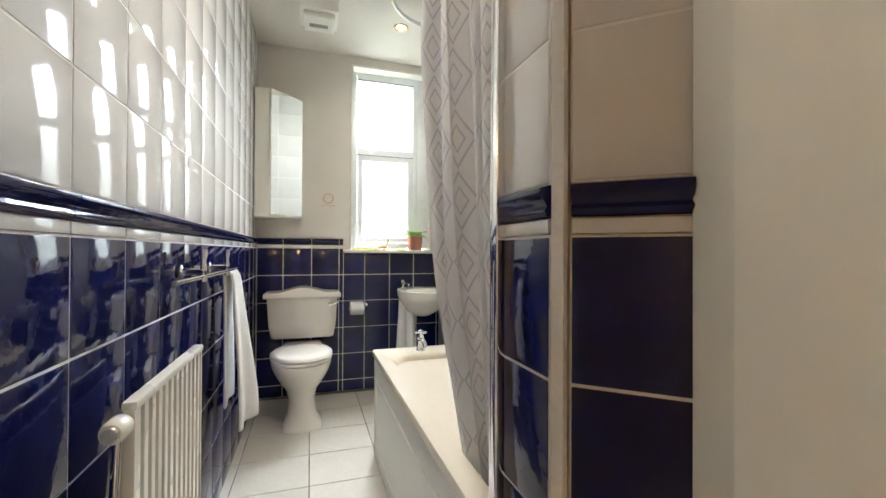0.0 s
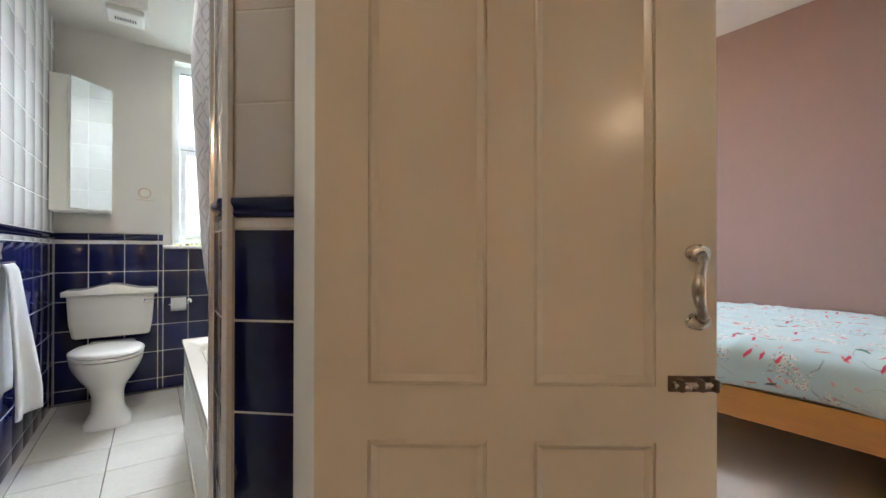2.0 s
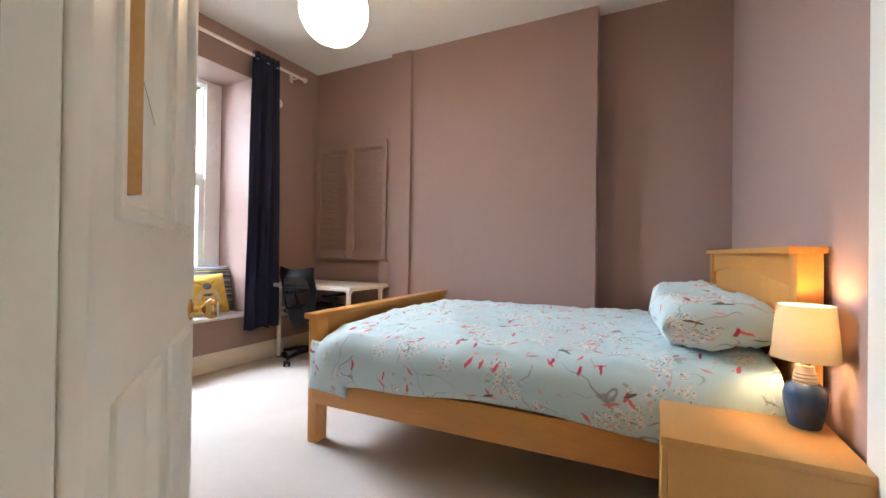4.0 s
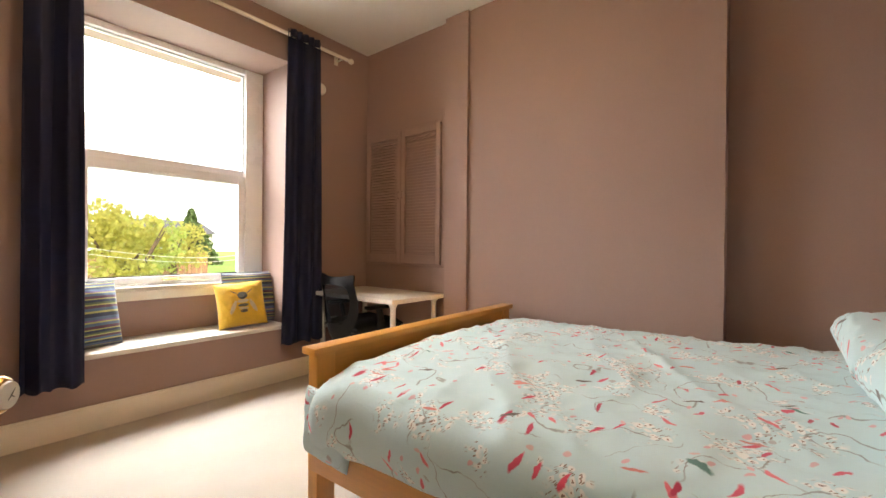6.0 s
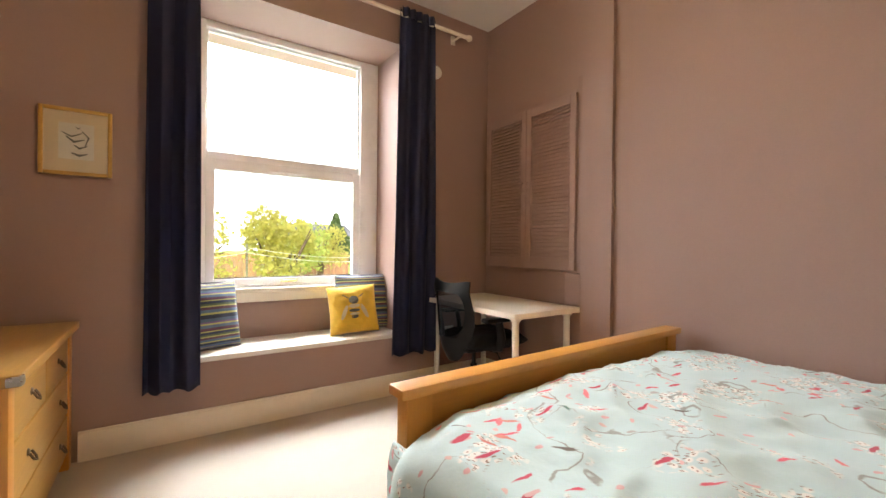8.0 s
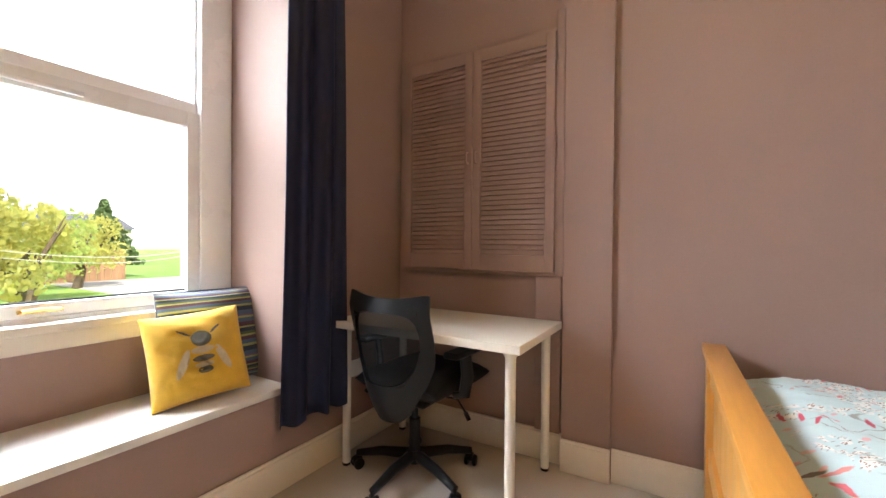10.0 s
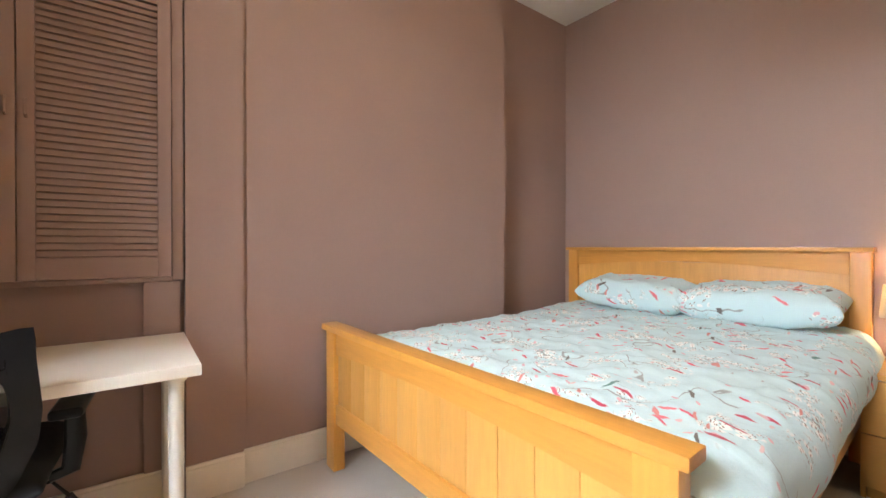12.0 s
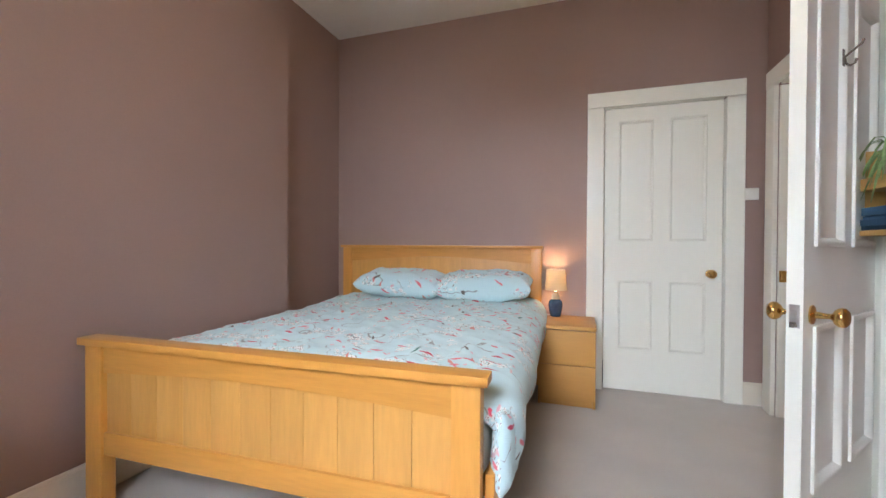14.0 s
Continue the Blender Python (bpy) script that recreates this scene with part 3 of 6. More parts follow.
solo("wall_bathroom_front", merge(prism([(0.80, 1.083), (1.383, 1.083), (1.383, 1.58), (0.687, 1.58), (0.691, 1.412), (0.81, 1.304)], 0, 2.9),
                                  boxes([(-0.14, 0.104, 1.083, 1.29, 0, 2.9), (0.104, 0.80, 1.083, 1.29, 2.06, 2.9)])),
     HALL_CREAM, "splayed partition between hall and bathroom", kind="structure")
solo("ceiling_bathroom", box(-0.14, 1.385, 1.083, 4.45, AC, 2.9, 0), BATH_PAINT, "plain white bathroom ceiling", kind="structure")
solo("floor_bathroom", box(-0.14, 1.385, 1.083, 4.45, -0.12, -0.008, 0), DARK_GROUT, "bathroom floor under cream tiles", kind="structure")
solo("wall_hall", boxes([(-1.3, -1.15, -4.35, 1.29, 0, 2.9), (-1.15, 1.6, -4.35, -4.2, 0, 2.9), (-1.15, -0.14, 1.083, 1.29, 0, 2.9), (1.37, 1.60, -4.2, -0.13, 0, 2.9)]),
     HALL_CREAM, "plain cream hall walls", kind="structure")
solo("ceiling_hall", box(-1.3, 1.385, -4.35, 1.083, 2.60, 2.9, 0), CEILING, "plain white hall ceiling", kind="structure")
solo("floor_hall", box(-1.3, 1.37, -4.35, 1.083, -0.12, 0.0, 0), CARPET, "beige hall carpet", kind="structure")
# closet behind its door
solo("wall_closet", boxes([(1.6, 2.7, -0.9, -0.8, 0, 3.0), (1.60, 1.66, -0.8, -0.13, 0, 3.0), (2.6, 2.7, -0.8, -0.13, 0, 3.0)]), HALL_CREAM, "plain closet walls", kind="structure")


def skirting(rows):
    for r in rows:
        bm = box(*r, 0.0, 0.138, 0.004)
        add_box(bm, r[0] + (0.004 if r[1] - r[0] < 0.05 else 0), r[1] - (0.004 if r[1] - r[0] < 0.05 else 0),
                r[2] + (0.004 if r[3] - r[2] < 0.05 else 0), r[3] - (0.004 if r[3] - r[2] < 0.05 else 0), 0.136, 0.152, 0.004)
        solo("baseboard", bm, CREAM, "cream gloss-painted wooden skirting board", kind="structure")


skirting([(1.98, 4.56, BN - 0.02, BN - 0.001), (4.515, 4.536, 2.516, 2.737), (BE - 0.02, BE - 0.001, 0.877, 2.514), (4.568, 4.589, 2.739, 3.712),
          (4.694, 4.714, 0.022, 0.874), (2.59, 4.692, 0.001, 0.02), (1.472, 1.60, 0.001, 0.02), (BW + 0.001, BW + 0.02, 1.19, 2.70)])


def casing(name, label, rows, mat=WHITE_GLOSS):
    t = thing(name, label, "door frame", kind="structure")
    for r in rows:
        part("casing_board", box(*r, 0.006, 3), mat, t)
    return t


# door casings and linings
casing("trim", "cream painted closet door casing", [(2.47, 2.585, 0.001, 0.03, 0, 2.06), (1.595, 1.705, 0.001, 0.03, 0, 2.06), (1.595, 2.585, 0.001, 0.032, 2.062, 2.17),
                                                    (2.468, 2.484, -0.128, 0.0, 0, 2.06), (1.692, 1.706, -0.128, 0.0, 0, 2.06), (1.708, 2.466, -0.128, 0.0, 2.058, 2.074)])
casing("trim", "cream painted bedroom door casing", [(BW + 0.001, BW + 0.028, 0.055, 0.172, 0, 2.06), (BW + 0.001, BW + 0.028, 1.05, 1.165, 0, 2.06), (BW + 0.001, BW + 0.030, 0.055, 1.165, 2.062, 2.17),
                                                     (1.372, BW, 0.172, 0.19, 0, 2.05), (1.372, BW, 1.05, 1.068, 0, 2.05), (1.372, BW, 0.192, 1.048, 2.052, 2.068)])
keep = thing("door_keep", "small brass latch keep on the bedroom door jamb", "door keep", pose(1.445, 0.19, 0.845), kind="structure")
part("keep_plate", box(1.424, 1.466, 0.1905, 0.194, 0.838, 0.908, 0.001), BRASS, keep)
part("keep_box", box(1.434, 1.460, 0.1945, 0.212, 0.850, 0.892, 0.004), BRASS, keep)
casing("trim", "cream painted bathroom door frame", [(0.848, 0.925, 1.055, 1.081, 0, 2.04), (0.03, 0.13, 1.06, 1.081, 0, 2.04), (0.06, 0.86, 1.06, 1.081, 2.042, 2.14),
                                                     (0.105, 0.13, 1.085, 1.29, 0, 2.03), (0.131, 0.77, 1.085, 1.29, 2.032, 2.058)], WHITE_GLOSS)
solo("trim", prism([(0.771, 1.083), (0.799, 1.083), (0.808, 1.300), (0.797, 1.300), (0.789, 1.24), (0.779, 1.236)], 0, 2.03), WHITE_GLOSS, "white gloss door jamb of the bathroom", kind="structure")


def panel_door(t, w, h, mat, panels, thick=0.042, proud=False):
    """A four-panel leaf in x from 0 to w, y from 0 to -thick, with its panels given as (x0, x1, z0, z1)."""
    xs = sorted({0, w, *[v for p in panels for v in p[:2]]})
    zs = sorted({0, h, *[v for p in panels for v in p[2:]]})
    rows = []
    for a, b in zip(xs, xs[1:]):
        for c, d in zip(zs, zs[1:]):
            if not any(p[0] <= a and b <= p[1] and p[2] <= c and d <= p[3] for p in panels):
                rows.append((a, b, -thick, 0, c, d))
    bm = boxes(rows)
    bmesh.ops.remove_doubles(bm, verts=bm.verts, dist=0.0005)
    leaf = part("leaf", bm, mat, t, smooth=None)
    for x0, x1, z0, z1 in panels:
        part("panel", box(x0 - 0.004, x1 + 0.004, -thick / 2 - 0.010, -thick / 2 + 0.010, z0 - 0.004, z1 + 0.004, 0), mat, leaf, smooth=None)
        for y, s in ((-0.004, 1), (-thick + 0.004, -1)):
            bm = bmesh.new()
            for i, (a, b, c, d) in enumerate(((x0, x1, z0, z0), (x1, x1, z0, z1), (x1, x0, z1, z1), (x0, x0, z1, z0))):
                o = Vector((a, y, c))
                e = Vector((b, y, d))
                along = (e - o).normalized()
                inn = Vector((0, -1, 0)).cross(along) * -1
                mid = Vector(((x0 + x1) / 2, y, (z0 + z1) / 2))
                if (mid - (o + e) / 2).dot(inn) < 0:
                    inn = -inn
                dep = Vector((0, -s, 0))
                prof = [(-0.010, 0.003), (-0.009, -0.012), (0.002, -0.015), (0.010, -0.010), (0.014, 0.002), (0.024, 0.010), (0.026, 0.015), (0, 0.015)] if proud else [(0, 0), (0.006, -0.004), (0.014, 0.002), (0.022, 0.010), (0.024, 0.015), (0, 0.015)]
                r0 = [bm.verts.new(o + along * p + inn * p + dep * q) for p, q in prof]
                r1 = [bm.verts.new(e - along * p + inn * p + dep * q) for p, q in prof]
                for k in range(len(prof)):
                    j = (k + 1) % len(prof)
                    bm.faces.new((r0[k], r0[j], r1[j], r1[k]))
            bmesh.ops.recalc_face_normals(bm, faces=bm.faces)
            part("moulding", bm, mat, leaf, smooth=50)
    return leaf


def knob_profile(neck=0.0):
    """A round knob on a rose; neck lengthens its shank."""
    return [(r, z + (neck if z > 0.015 else 0.0)) for r, z in [(0.0, 0.0), (0.026, 0.0), (0.027, 0.004), (0.020, 0.007), (0.011, 0.010), (0.0085, 0.020), (0.0085, 0.028), (0.012, 0.034), (0.022, 0.039), (0.028, 0.047), (0.030, 0.055), (0.028, 0.063), (0.020, 0.070), (0.0, 0.073)]]


# ---- bedroom doors ----
UP = [(0.093, 0.322, 1.08, 1.95), (0.424, 0.655, 1.08, 1.95), (0.093, 0.322, 0.295, 0.795), (0.424, 0.655, 0.295, 0.795)]
door = thing("door_1", "closed white four-panel closet door with a brass knob", "door", kind="structure")
panel_door(door, 0.748, 2.044, WHITE_GLOSS, UP)
part("door_knob", lathe(knob_profile(), 24, pose(0.072, 0, 0.86, -90, 0, 0)), BRASS, door, "round brass knob")
for hz in (0.25, 1.75):
    part("hinge", box(0.742, 0.752, -0.002, 0.004, hz, hz + 0.09, 0.001), WHITE_GLOSS, door)
door.matrix_basis = pose(1.714, -0.004, 0.008)

door = thing("door_2", "open white four-panel bedroom door with brass knobs and a coat hook", "door", kind="structure")
BP = [(0.105, 0.365, 1.06, 1.94), (0.480, 0.740, 1.06, 1.94), (0.105, 0.365, 0.28, 0.79), (0.480, 0.740, 0.28, 0.79)]
panel_door(door, 0.833, 2.03, WHITE_GLOSS, BP, proud=True)
for y, rx in ((0.0, -90), (-0.042, 90)):
    part("door_knob", lathe(knob_profile(0.016 if y == 0.0 else 0.0), 24, pose(0.762, y, 0.838, rx, 0, 0)), BRASS, door, "round brass knob")
    part("rose", lathe([(0, 0), (0.030, 0), (0.030, 0.004), (0, 0.006)], 24, pose(0.762, y, 0.838, rx, 0, 0)), BRASS, door)
china = part("knob_face", lathe([(0.0, 0.0755), (0.014, 0.0748), (0.0205, 0.0725), (0.0215, 0.069)], 28, pose(0.762, -0.042, 0.838, 90, 0, 0)), CERAMIC, door, "white china knob face with a grey print")
part("grey_print", merge(tube([(0.755, -0.1175, 0.832), (0.761, -0.1180, 0.839), (0.769, -0.1172, 0.847)], [0.002, 0.0045, 0.0015], 8, flat=0.2), tube([(0.761, -0.1178, 0.838), (0.768, -0.1172, 0.834)], [0.003, 0.001], 8, flat=0.2)), INK, china)
part("latch_plate", box(0.830, 0.835, -0.034, -0.008, 0.800, 0.872, 0.001), STEEL, door, "worn steel latch plate")
part("latch_bolt", box(0.833, 0.840, -0.028, -0.014, 0.832, 0.854, 0.003), STEEL, door)
part("coat_hook", merge(tube([(0.50, 0.004, 1.700), (0.50, 0.018, 1.712), (0.50, 0.036, 1.724), (0.50, 0.046, 1.732), (0.50, 0.050, 1.745)], [0.0035, 0.0035, 0.0035, 0.004, 0.005], 8),
                        tube([(0.50, 0.004, 1.700), (0.50, 0.007, 1.678), (0.50, 0.018, 1.668), (0.50, 0.030, 1.672), (0.50, 0.034, 1.686)], [0.0035, 0.0035, 0.0035, 0.0035, 0.005], 8),
                        box(0.491, 0.509, 0.0, 0.003, 1.672, 1.728, 0.001)), BRONZE, door, "double dark metal coat hook")
for hz in (0.30, 1.72):
    part("hinge", box(-0.012, 0.006, -0.006, 0.006, hz, hz + 0.10, 0.002), WHITE_GLOSS, door)
door.matrix_basis = pose(1.492, 1.05, 0.008, 0, 0, 51.0) @ pose(0, 0.042, 0)

# ---- bathroom door, opened out into the hall ----
door = thing("door_3", "open cream four-panel bathroom door with a pull handle and bolt", "door", kind="structure")
TP = [(0.090, 0.288, 0.807, 1.90), (0.366, 0.566, 0.807, 1.90), (0.090, 0.288, 0.20, 0.715), (0.366, 0.566, 0.20, 0.715)]
panel_door(door, 0.665, 2.02, DOOR_CREAM, TP, thick=0.036)
HX = 0.638
# a bowed pull, cranked sideways towards the hinge
grip = tube([(HX - 0.026 * math.sin(math.pi * k / 16) ** 1.1, -0.036 - 0.040 * math.sin(math.pi * k / 16) ** 0.6, 0.918 + 0.106 * k / 16) for k in range(17)],
            [0.0085, 0.0075, 0.0065, 0.0065, 0.007, 0.0075, 0.008, 0.0085, 0.0085, 0.0085, 0.008, 0.0075, 0.007, 0.0065, 0.0065, 0.0075, 0.0085], 14, flat=1.25)
handle = part("pull_handle", grip, STEEL, door, "curved satin steel pull handle", smooth=180)
for z in (0.918, 1.024):
    up_ = 1 if z > 1 else -1
    part("handle_plate", loft([[(HX - 0.004 + (r * 1.15) * math.cos(a), y, z + up_ * 0.003 + r * math.sin(a) * 0.8) for a in [2 * math.pi * k / 24 for k in range(24)]] for r, y in ((0.0185, -0.0361), (0.0185, -0.0385), (0.0165, -0.041), (0.009, -0.043))]), STEEL, handle, smooth=60)
    for dx, dz in ((-0.015, -0.002 * up_), (0.012, -0.002 * up_), (0.0, 0.014 * up_)):
        part("screw", lathe([(0, 0.0016), (0.0030, 0.0012), (0.0036, 0)], 10, pose(HX - 0.003 + dx, -0.0402, z + dz, 90, 0, 0)), BRONZE, handle)
bolt = part("door_bolt", box(0.585, 0.660, -0.040, -0.036, 0.800, 0.826, 0.001), BRONZE, door, "brown metal surface bolt")
part("bolt_rod", tube([(0.590, -0.046, 0.813), (0.663, -0.046, 0.813)], 0.0055, 10), STEEL, bolt)
part("bolt_knob", lathe([(0.0035, 0), (0.0035, 0.008), (0.006, 0.012), (0.0, 0.018)], 12, pose(0.606, -0.048, 0.813, 90, 0, 0)), STEEL, bolt)
for k in (0.60, 0.632, 0.655):
    part("bolt_keeper", box(k - 0.004, k + 0.004, -0.054, -0.040, 0.803, 0.823, 0.002), BRONZE, bolt)
door.matrix_basis = pose(0.771, 1.083, 0.008, 0, 0, -36.1) @ pose(0, 0.036, 0)

# ---- bedroom window ----
win = thing("window_1", "white sash-style window above a deep window seat", "window", kind="structure")
fr = part("window_frame", boxes([(2.438, 2.548, 4.154, 4.24, 0.74, 2.558), (3.625, 3.772, 4.154, 4.24, 0.74, 2.558), (2.548, 3.625, 4.16, 4.24, 2.515, 2.56),
                                 (2.548, 3.625, 4.16, 4.24, 0.74, 0.80)], 0.005), UPVC, win)
part("upper_sash", boxes([(2.549, 2.562, 4.19, 4.225, 1.66, 2.514), (3.611, 3.624, 4.19, 4.225, 1.66, 2.514), (2.562, 3.611, 4.19, 4.225, 2.50, 2.514), (2.562, 3.611, 4.185, 4.225, 1.655, 1.705)], 0.004), UPVC, win)
part("lower_sash", boxes([(2.549, 2.603, 4.165, 4.21, 0.801, 1.654), (3.570, 3.624, 4.165, 4.21, 0.801, 1.654), (2.603, 3.570, 4.165, 4.21, 0.801, 0.85), (2.603, 3.570, 4.165, 4.21, 1.585, 1.654)], 0.005), UPVC, win)
# dark strip drawn as the shade line under the lower pane
part("window_shadow_line", boxes([(2.603, 3.570, 4.182, 4.19, 0.850, 0.857)]), SHADOW_LINE, win)
for z0, z1, y, x0, x1 in ((1.703, 2.502, 4.208, 2.56, 3.613), (0.848, 1.587, 4.192, 2.601, 3.572)):
    pane = part("pane", box(x0, x1, y - 0.002, y + 0.002, z0, z1, 0), GLASS, win)
    pane.visible_shadow = False
latch = part("window_handle", merge(box(3.02, 3.14, 4.150, 4.164, 0.818, 0.832, 0.003), tube([(3.03, 4.148, 0.826), (3.08, 4.142, 0.83), (3.13, 4.138, 0.826)], 0.006, 8)), BRASS, win, "small brass sash lift")
part("window_handle", box(2.95, 3.20, 4.152, 4.166, 1.600, 1.618, 0.004), UPVC, win)
part("window_sill", box(2.49, 3.73, 4.085, 4.16, 0.755, 0.785, 0.006), CREAM, win)
part("window_apron", box(2.49, 3.73, 4.105, 4.13, 0.69, 0.754, 0.004), CREAM, win)
part("seat_board", box(OX0 + 0.002, OX1 - 0.002, BN - 0.012, 4.13, OZ0 - 0.03, OZ0, 0.004), STONE_SEAT, win, "pale painted window seat board")

# ---- bathroom window ----
bw = thing("window_2", "white bathroom window with frosted panes and open casement", "window", kind="structure")
part("reveal", boxes([(0.657, 0.672, AN - 0.004, 4.36, 1.075, 2.498), (1.283, 1.298, AN - 0.004, 4.36, 1.075, 2.498), (0.672, 1.283, AN - 0.004, 4.36, 2.484, 2.498)]), WHITE_GLOSS, bw)
part("window_frame", boxes([(0.672, 0.712, 4.235, 4.30, 1.09, 2.484), (1.165, 1.205, 4.235, 4.30, 1.09, 2.484), (0.712, 1.165, 4.235, 4.30, 2.43, 2.484), (0.712, 1.165, 4.235, 4.30, 1.83, 1.885), (0.712, 1.165, 4.235, 4.30, 1.09, 1.13),
                            (1.205, 1.283, 4.235, 4.30, 1.09, 2.484)], 0.004), UPVC, bw)
part("casement", boxes([(0.716, 0.755, 4.215, 4.25, 1.135, 1.825), (1.12, 1.160, 4.215, 4.25, 1.135, 1.825), (0.755, 1.12, 4.215, 4.25, 1.785, 1.825), (0.755, 1.12, 4.215, 4.25, 1.135, 1.175)], 0.004), UPVC, bw)
# dark strips drawn as the shade above the casement and the upper pane
part("window_shadow_line", boxes([(0.714, 1.163, 4.233, 4.2345, 1.826, 1.832), (0.712, 1.165, 4.2335, 4.2345, 2.424, 2.430)]), SHADOW_LINE, bw)
for x0, x1, z0, z1, y in ((0.712, 1.165, 1.885, 2.43, 4.265), (0.755, 1.12, 1.175, 1.785, 4.232)):
    pane = part("pane", box(x0, x1, y - 0.002, y + 0.002, z0, z1, 0), FROSTED, bw)
    pane.visible_shadow = False
part("window_sill", box(0.60, 1.34, 4.05, 4.235, 1.052, 1.074, 0.005), WHITE_GLOSS, bw)
part("stay", merge(tube([(0.90, 4.20, 1.10), (0.94, 4.19, 1.105), (0.96, 4.185, 1.16)], 0.004, 8), box(0.88, 0.95, 4.19, 4.214, 1.085, 1.10, 0.003)), BRASS, bw, "brass casement stay")

# ---- bedroom: bed ----
bed = thing("double_bed", "double bed with an oak frame, planked footboard and panelled headboard", "bed", pose(3.707, 1.1, 0))
for x0 in (2.925, 4.427):
    part("foot_post", box(x0, x0 + 0.088, 2.080, 2.136, 0, 0.655, 0.004), OAK_Z, bed)
part("foot_cap", box(2.903, 4.543, 2.068, 2.148, 0.655, 0.684, 0.004), OAK_X, bed)


def arched_rail(x0, x1, y0, y1, z0, z1, rise, n=24):
    """A level rail whose lower edge rises in a shallow arch."""
    bm, cuts = bmesh.new(), []
    for i in range(n + 1):
        low = z0 + rise * math.sin(math.pi * i / n)
        cuts.append([bm.verts.new((x0 + (x1 - x0) * i / n, y, z)) for y, z in ((y0, low), (y1, low), (y1, z1), (y0, z1))])
    for a, b in zip(cuts, cuts[1:]):
        for k in range(4):
            bm.faces.new((a[k], a[(k + 1) % 4], b[(k + 1) % 4], b[k]))
    bmesh.ops.recalc_face_normals(bm, faces=bm.faces)
    return bm


part("foot_top_rail", arched_rail(3.013, 4.427, 2.090, 2.126, 0.548, 0.655, 0.030), OAK_X, bed)
part("foot_bottom_rail", box(3.013, 4.427, 2.088, 2.128, 0.225, 0.315, 0.004), OAK_X, bed)
for i in range(11):
    w = (4.427 - 3.013) / 11
    part("plank", box(3.013 + w * i + 0.0007, 3.013 + w * (i + 1) - 0.0007, 2.098, 2.114, 0.31, 0.585, 0.0015), OAK_PANEL, bed)
for x0 in (2.870, 4.470):
    part("head_post", box(x0, x0 + 0.078, 0.045, 0.110, 0, 1.03, 0.004), OAK_Z, bed)
part("head_cap", box(2.860, 4.560, 0.037, 0.135, 1.03, 1.052, 0.004), OAK_X, bed)
part("head_top_rail", arched_rail(2.948, 4.470, 0.057, 0.099, 0.915, 1.03, 0.045), OAK_X, bed)
part("head_panel", box(2.948, 4.470, 0.067, 0.087, 0.40, 0.957, 0.002), OAK_PANEL, bed)
for x0 in (2.892, 4.47):
    part("side_rail", box(x0, x0 + 0.03, 0.111, 2.079, 0.225, 0.375, 0.004), OAK_Y, bed)
part("slat_base", box(2.923, 4.469, 0.112, 2.068, 0.30, 0.335, 0.003), OAK_X, bed)

mat_ = thing("mattress", "thick pale mattress on the oak bed", "mattress", pose(3.7, 1.1, 0.335))
part("mattress_body", box(2.925, 4.465, 0.14, 2.05, 0.335, 0.545, 0.045, 4), MATTRESS, mat_)


def duvet_point(u, v):
    """u runs from the west hem over the top to the east side; v from the foot to the pillows."""
    foot = max(0.0, 1 - v / 0.16)
    hem = 0.375 - 0.085 * foot ** 1.5 - 0.02 * math.sin(v * 9)
    prof = [(2.872, hem), (2.830 - 0.012 * foot, 0.44 - 0.03 * foot), (2.824, 0.530), (2.862, 0.590), (2.96, 0.620), (3.3, 0.640), (3.8, 0.640), (4.3, 0.622), (4.47, 0.595), (4.505, 0.52), (4.508, 0.44)]
    ls = [0.0]
    for a, b in zip(prof, prof[1:]):
        ls.append(ls[-1] + math.hypot(b[0] - a[0], b[1] - a[1]))
    s = u * ls[-1]
    k = max(i for i in range(len(ls) - 1) if ls[i] <= s + 1e-9)
    f = (s - ls[k]) / (ls[k + 1] - ls[k])
    four = [prof[max(0, k - 1)], prof[k], prof[k + 1], prof[min(len(prof) - 1, k + 2)]]
    x, z = (0.5 * (2 * q + (r - p) * f + (2 * p - 5 * q + 4 * r - w) * f * f + (3 * q - p - 3 * r + w) * f ** 3) for p, q, r, w in zip(*four))
    bend = max(0.0, 1 - v / 0.075) ** 2.2
    x += 0.075 * bend * max(0.0, min(1.0, (3.05 - x) / 0.2))
    z -= 0.028 * bend * max(0.0, min(1.0, (3.15 - x) / 0.3))
    y = 2.062 - v * 1.92
    top = min(1.0, max(0.0, (z - 0.5) / 0.1))
    puffy = 0.013 * noise.noise((x * 2.3, y * 2.0, 3.1)) + 0.013 * noise.noise((x * 6.0 + y * 2.2, y * 3.0 - x, 7.7)) + 0.006 * noise.noise((x * 15 + y * 6, y * 7, 1.2))
    ridge = 0.011 * (1 - abs(noise.noise((x * 3.4 - y * 3.2, x * 1.1 + y * 1.3, 9.0)))) ** 9 + 0.009 * (1 - abs(noise.noise((x * 6.6 + y * 3.0, x * 3.1 - y * 6.4, 2.0)))) ** 8 + 0.004 * (1 - abs(noise.noise((x * 13 - y * 8.0, x * 5 + y * 11, 5.0)))) ** 7
    z += (puffy + ridge) * top - 0.055 * max(0, 1 - v / 0.10) ** 2 * top + 0.035 * max(0, (v - 0.6) / 0.4) ** 2 * top
    x += (1 - top) * (0.006 * math.sin(y * 9 + 2 * math.sin(y * 3)) + 0.012 * noise.noise((y * 5, z * 4, 4)))
    return x, y, z


duvet = thing("duvet", "duck-egg blue duvet printed with pink and cream blossom, on the bed", "duvet", pose(3.7, 1.1, 0.56))
TURNED = [bed, mat_, duvet]
part("duvet_cover", sheet(duvet_point, 110, 120, 2.15, 1.92, 0.018), DUVET_PRINT, duvet, smooth=180)
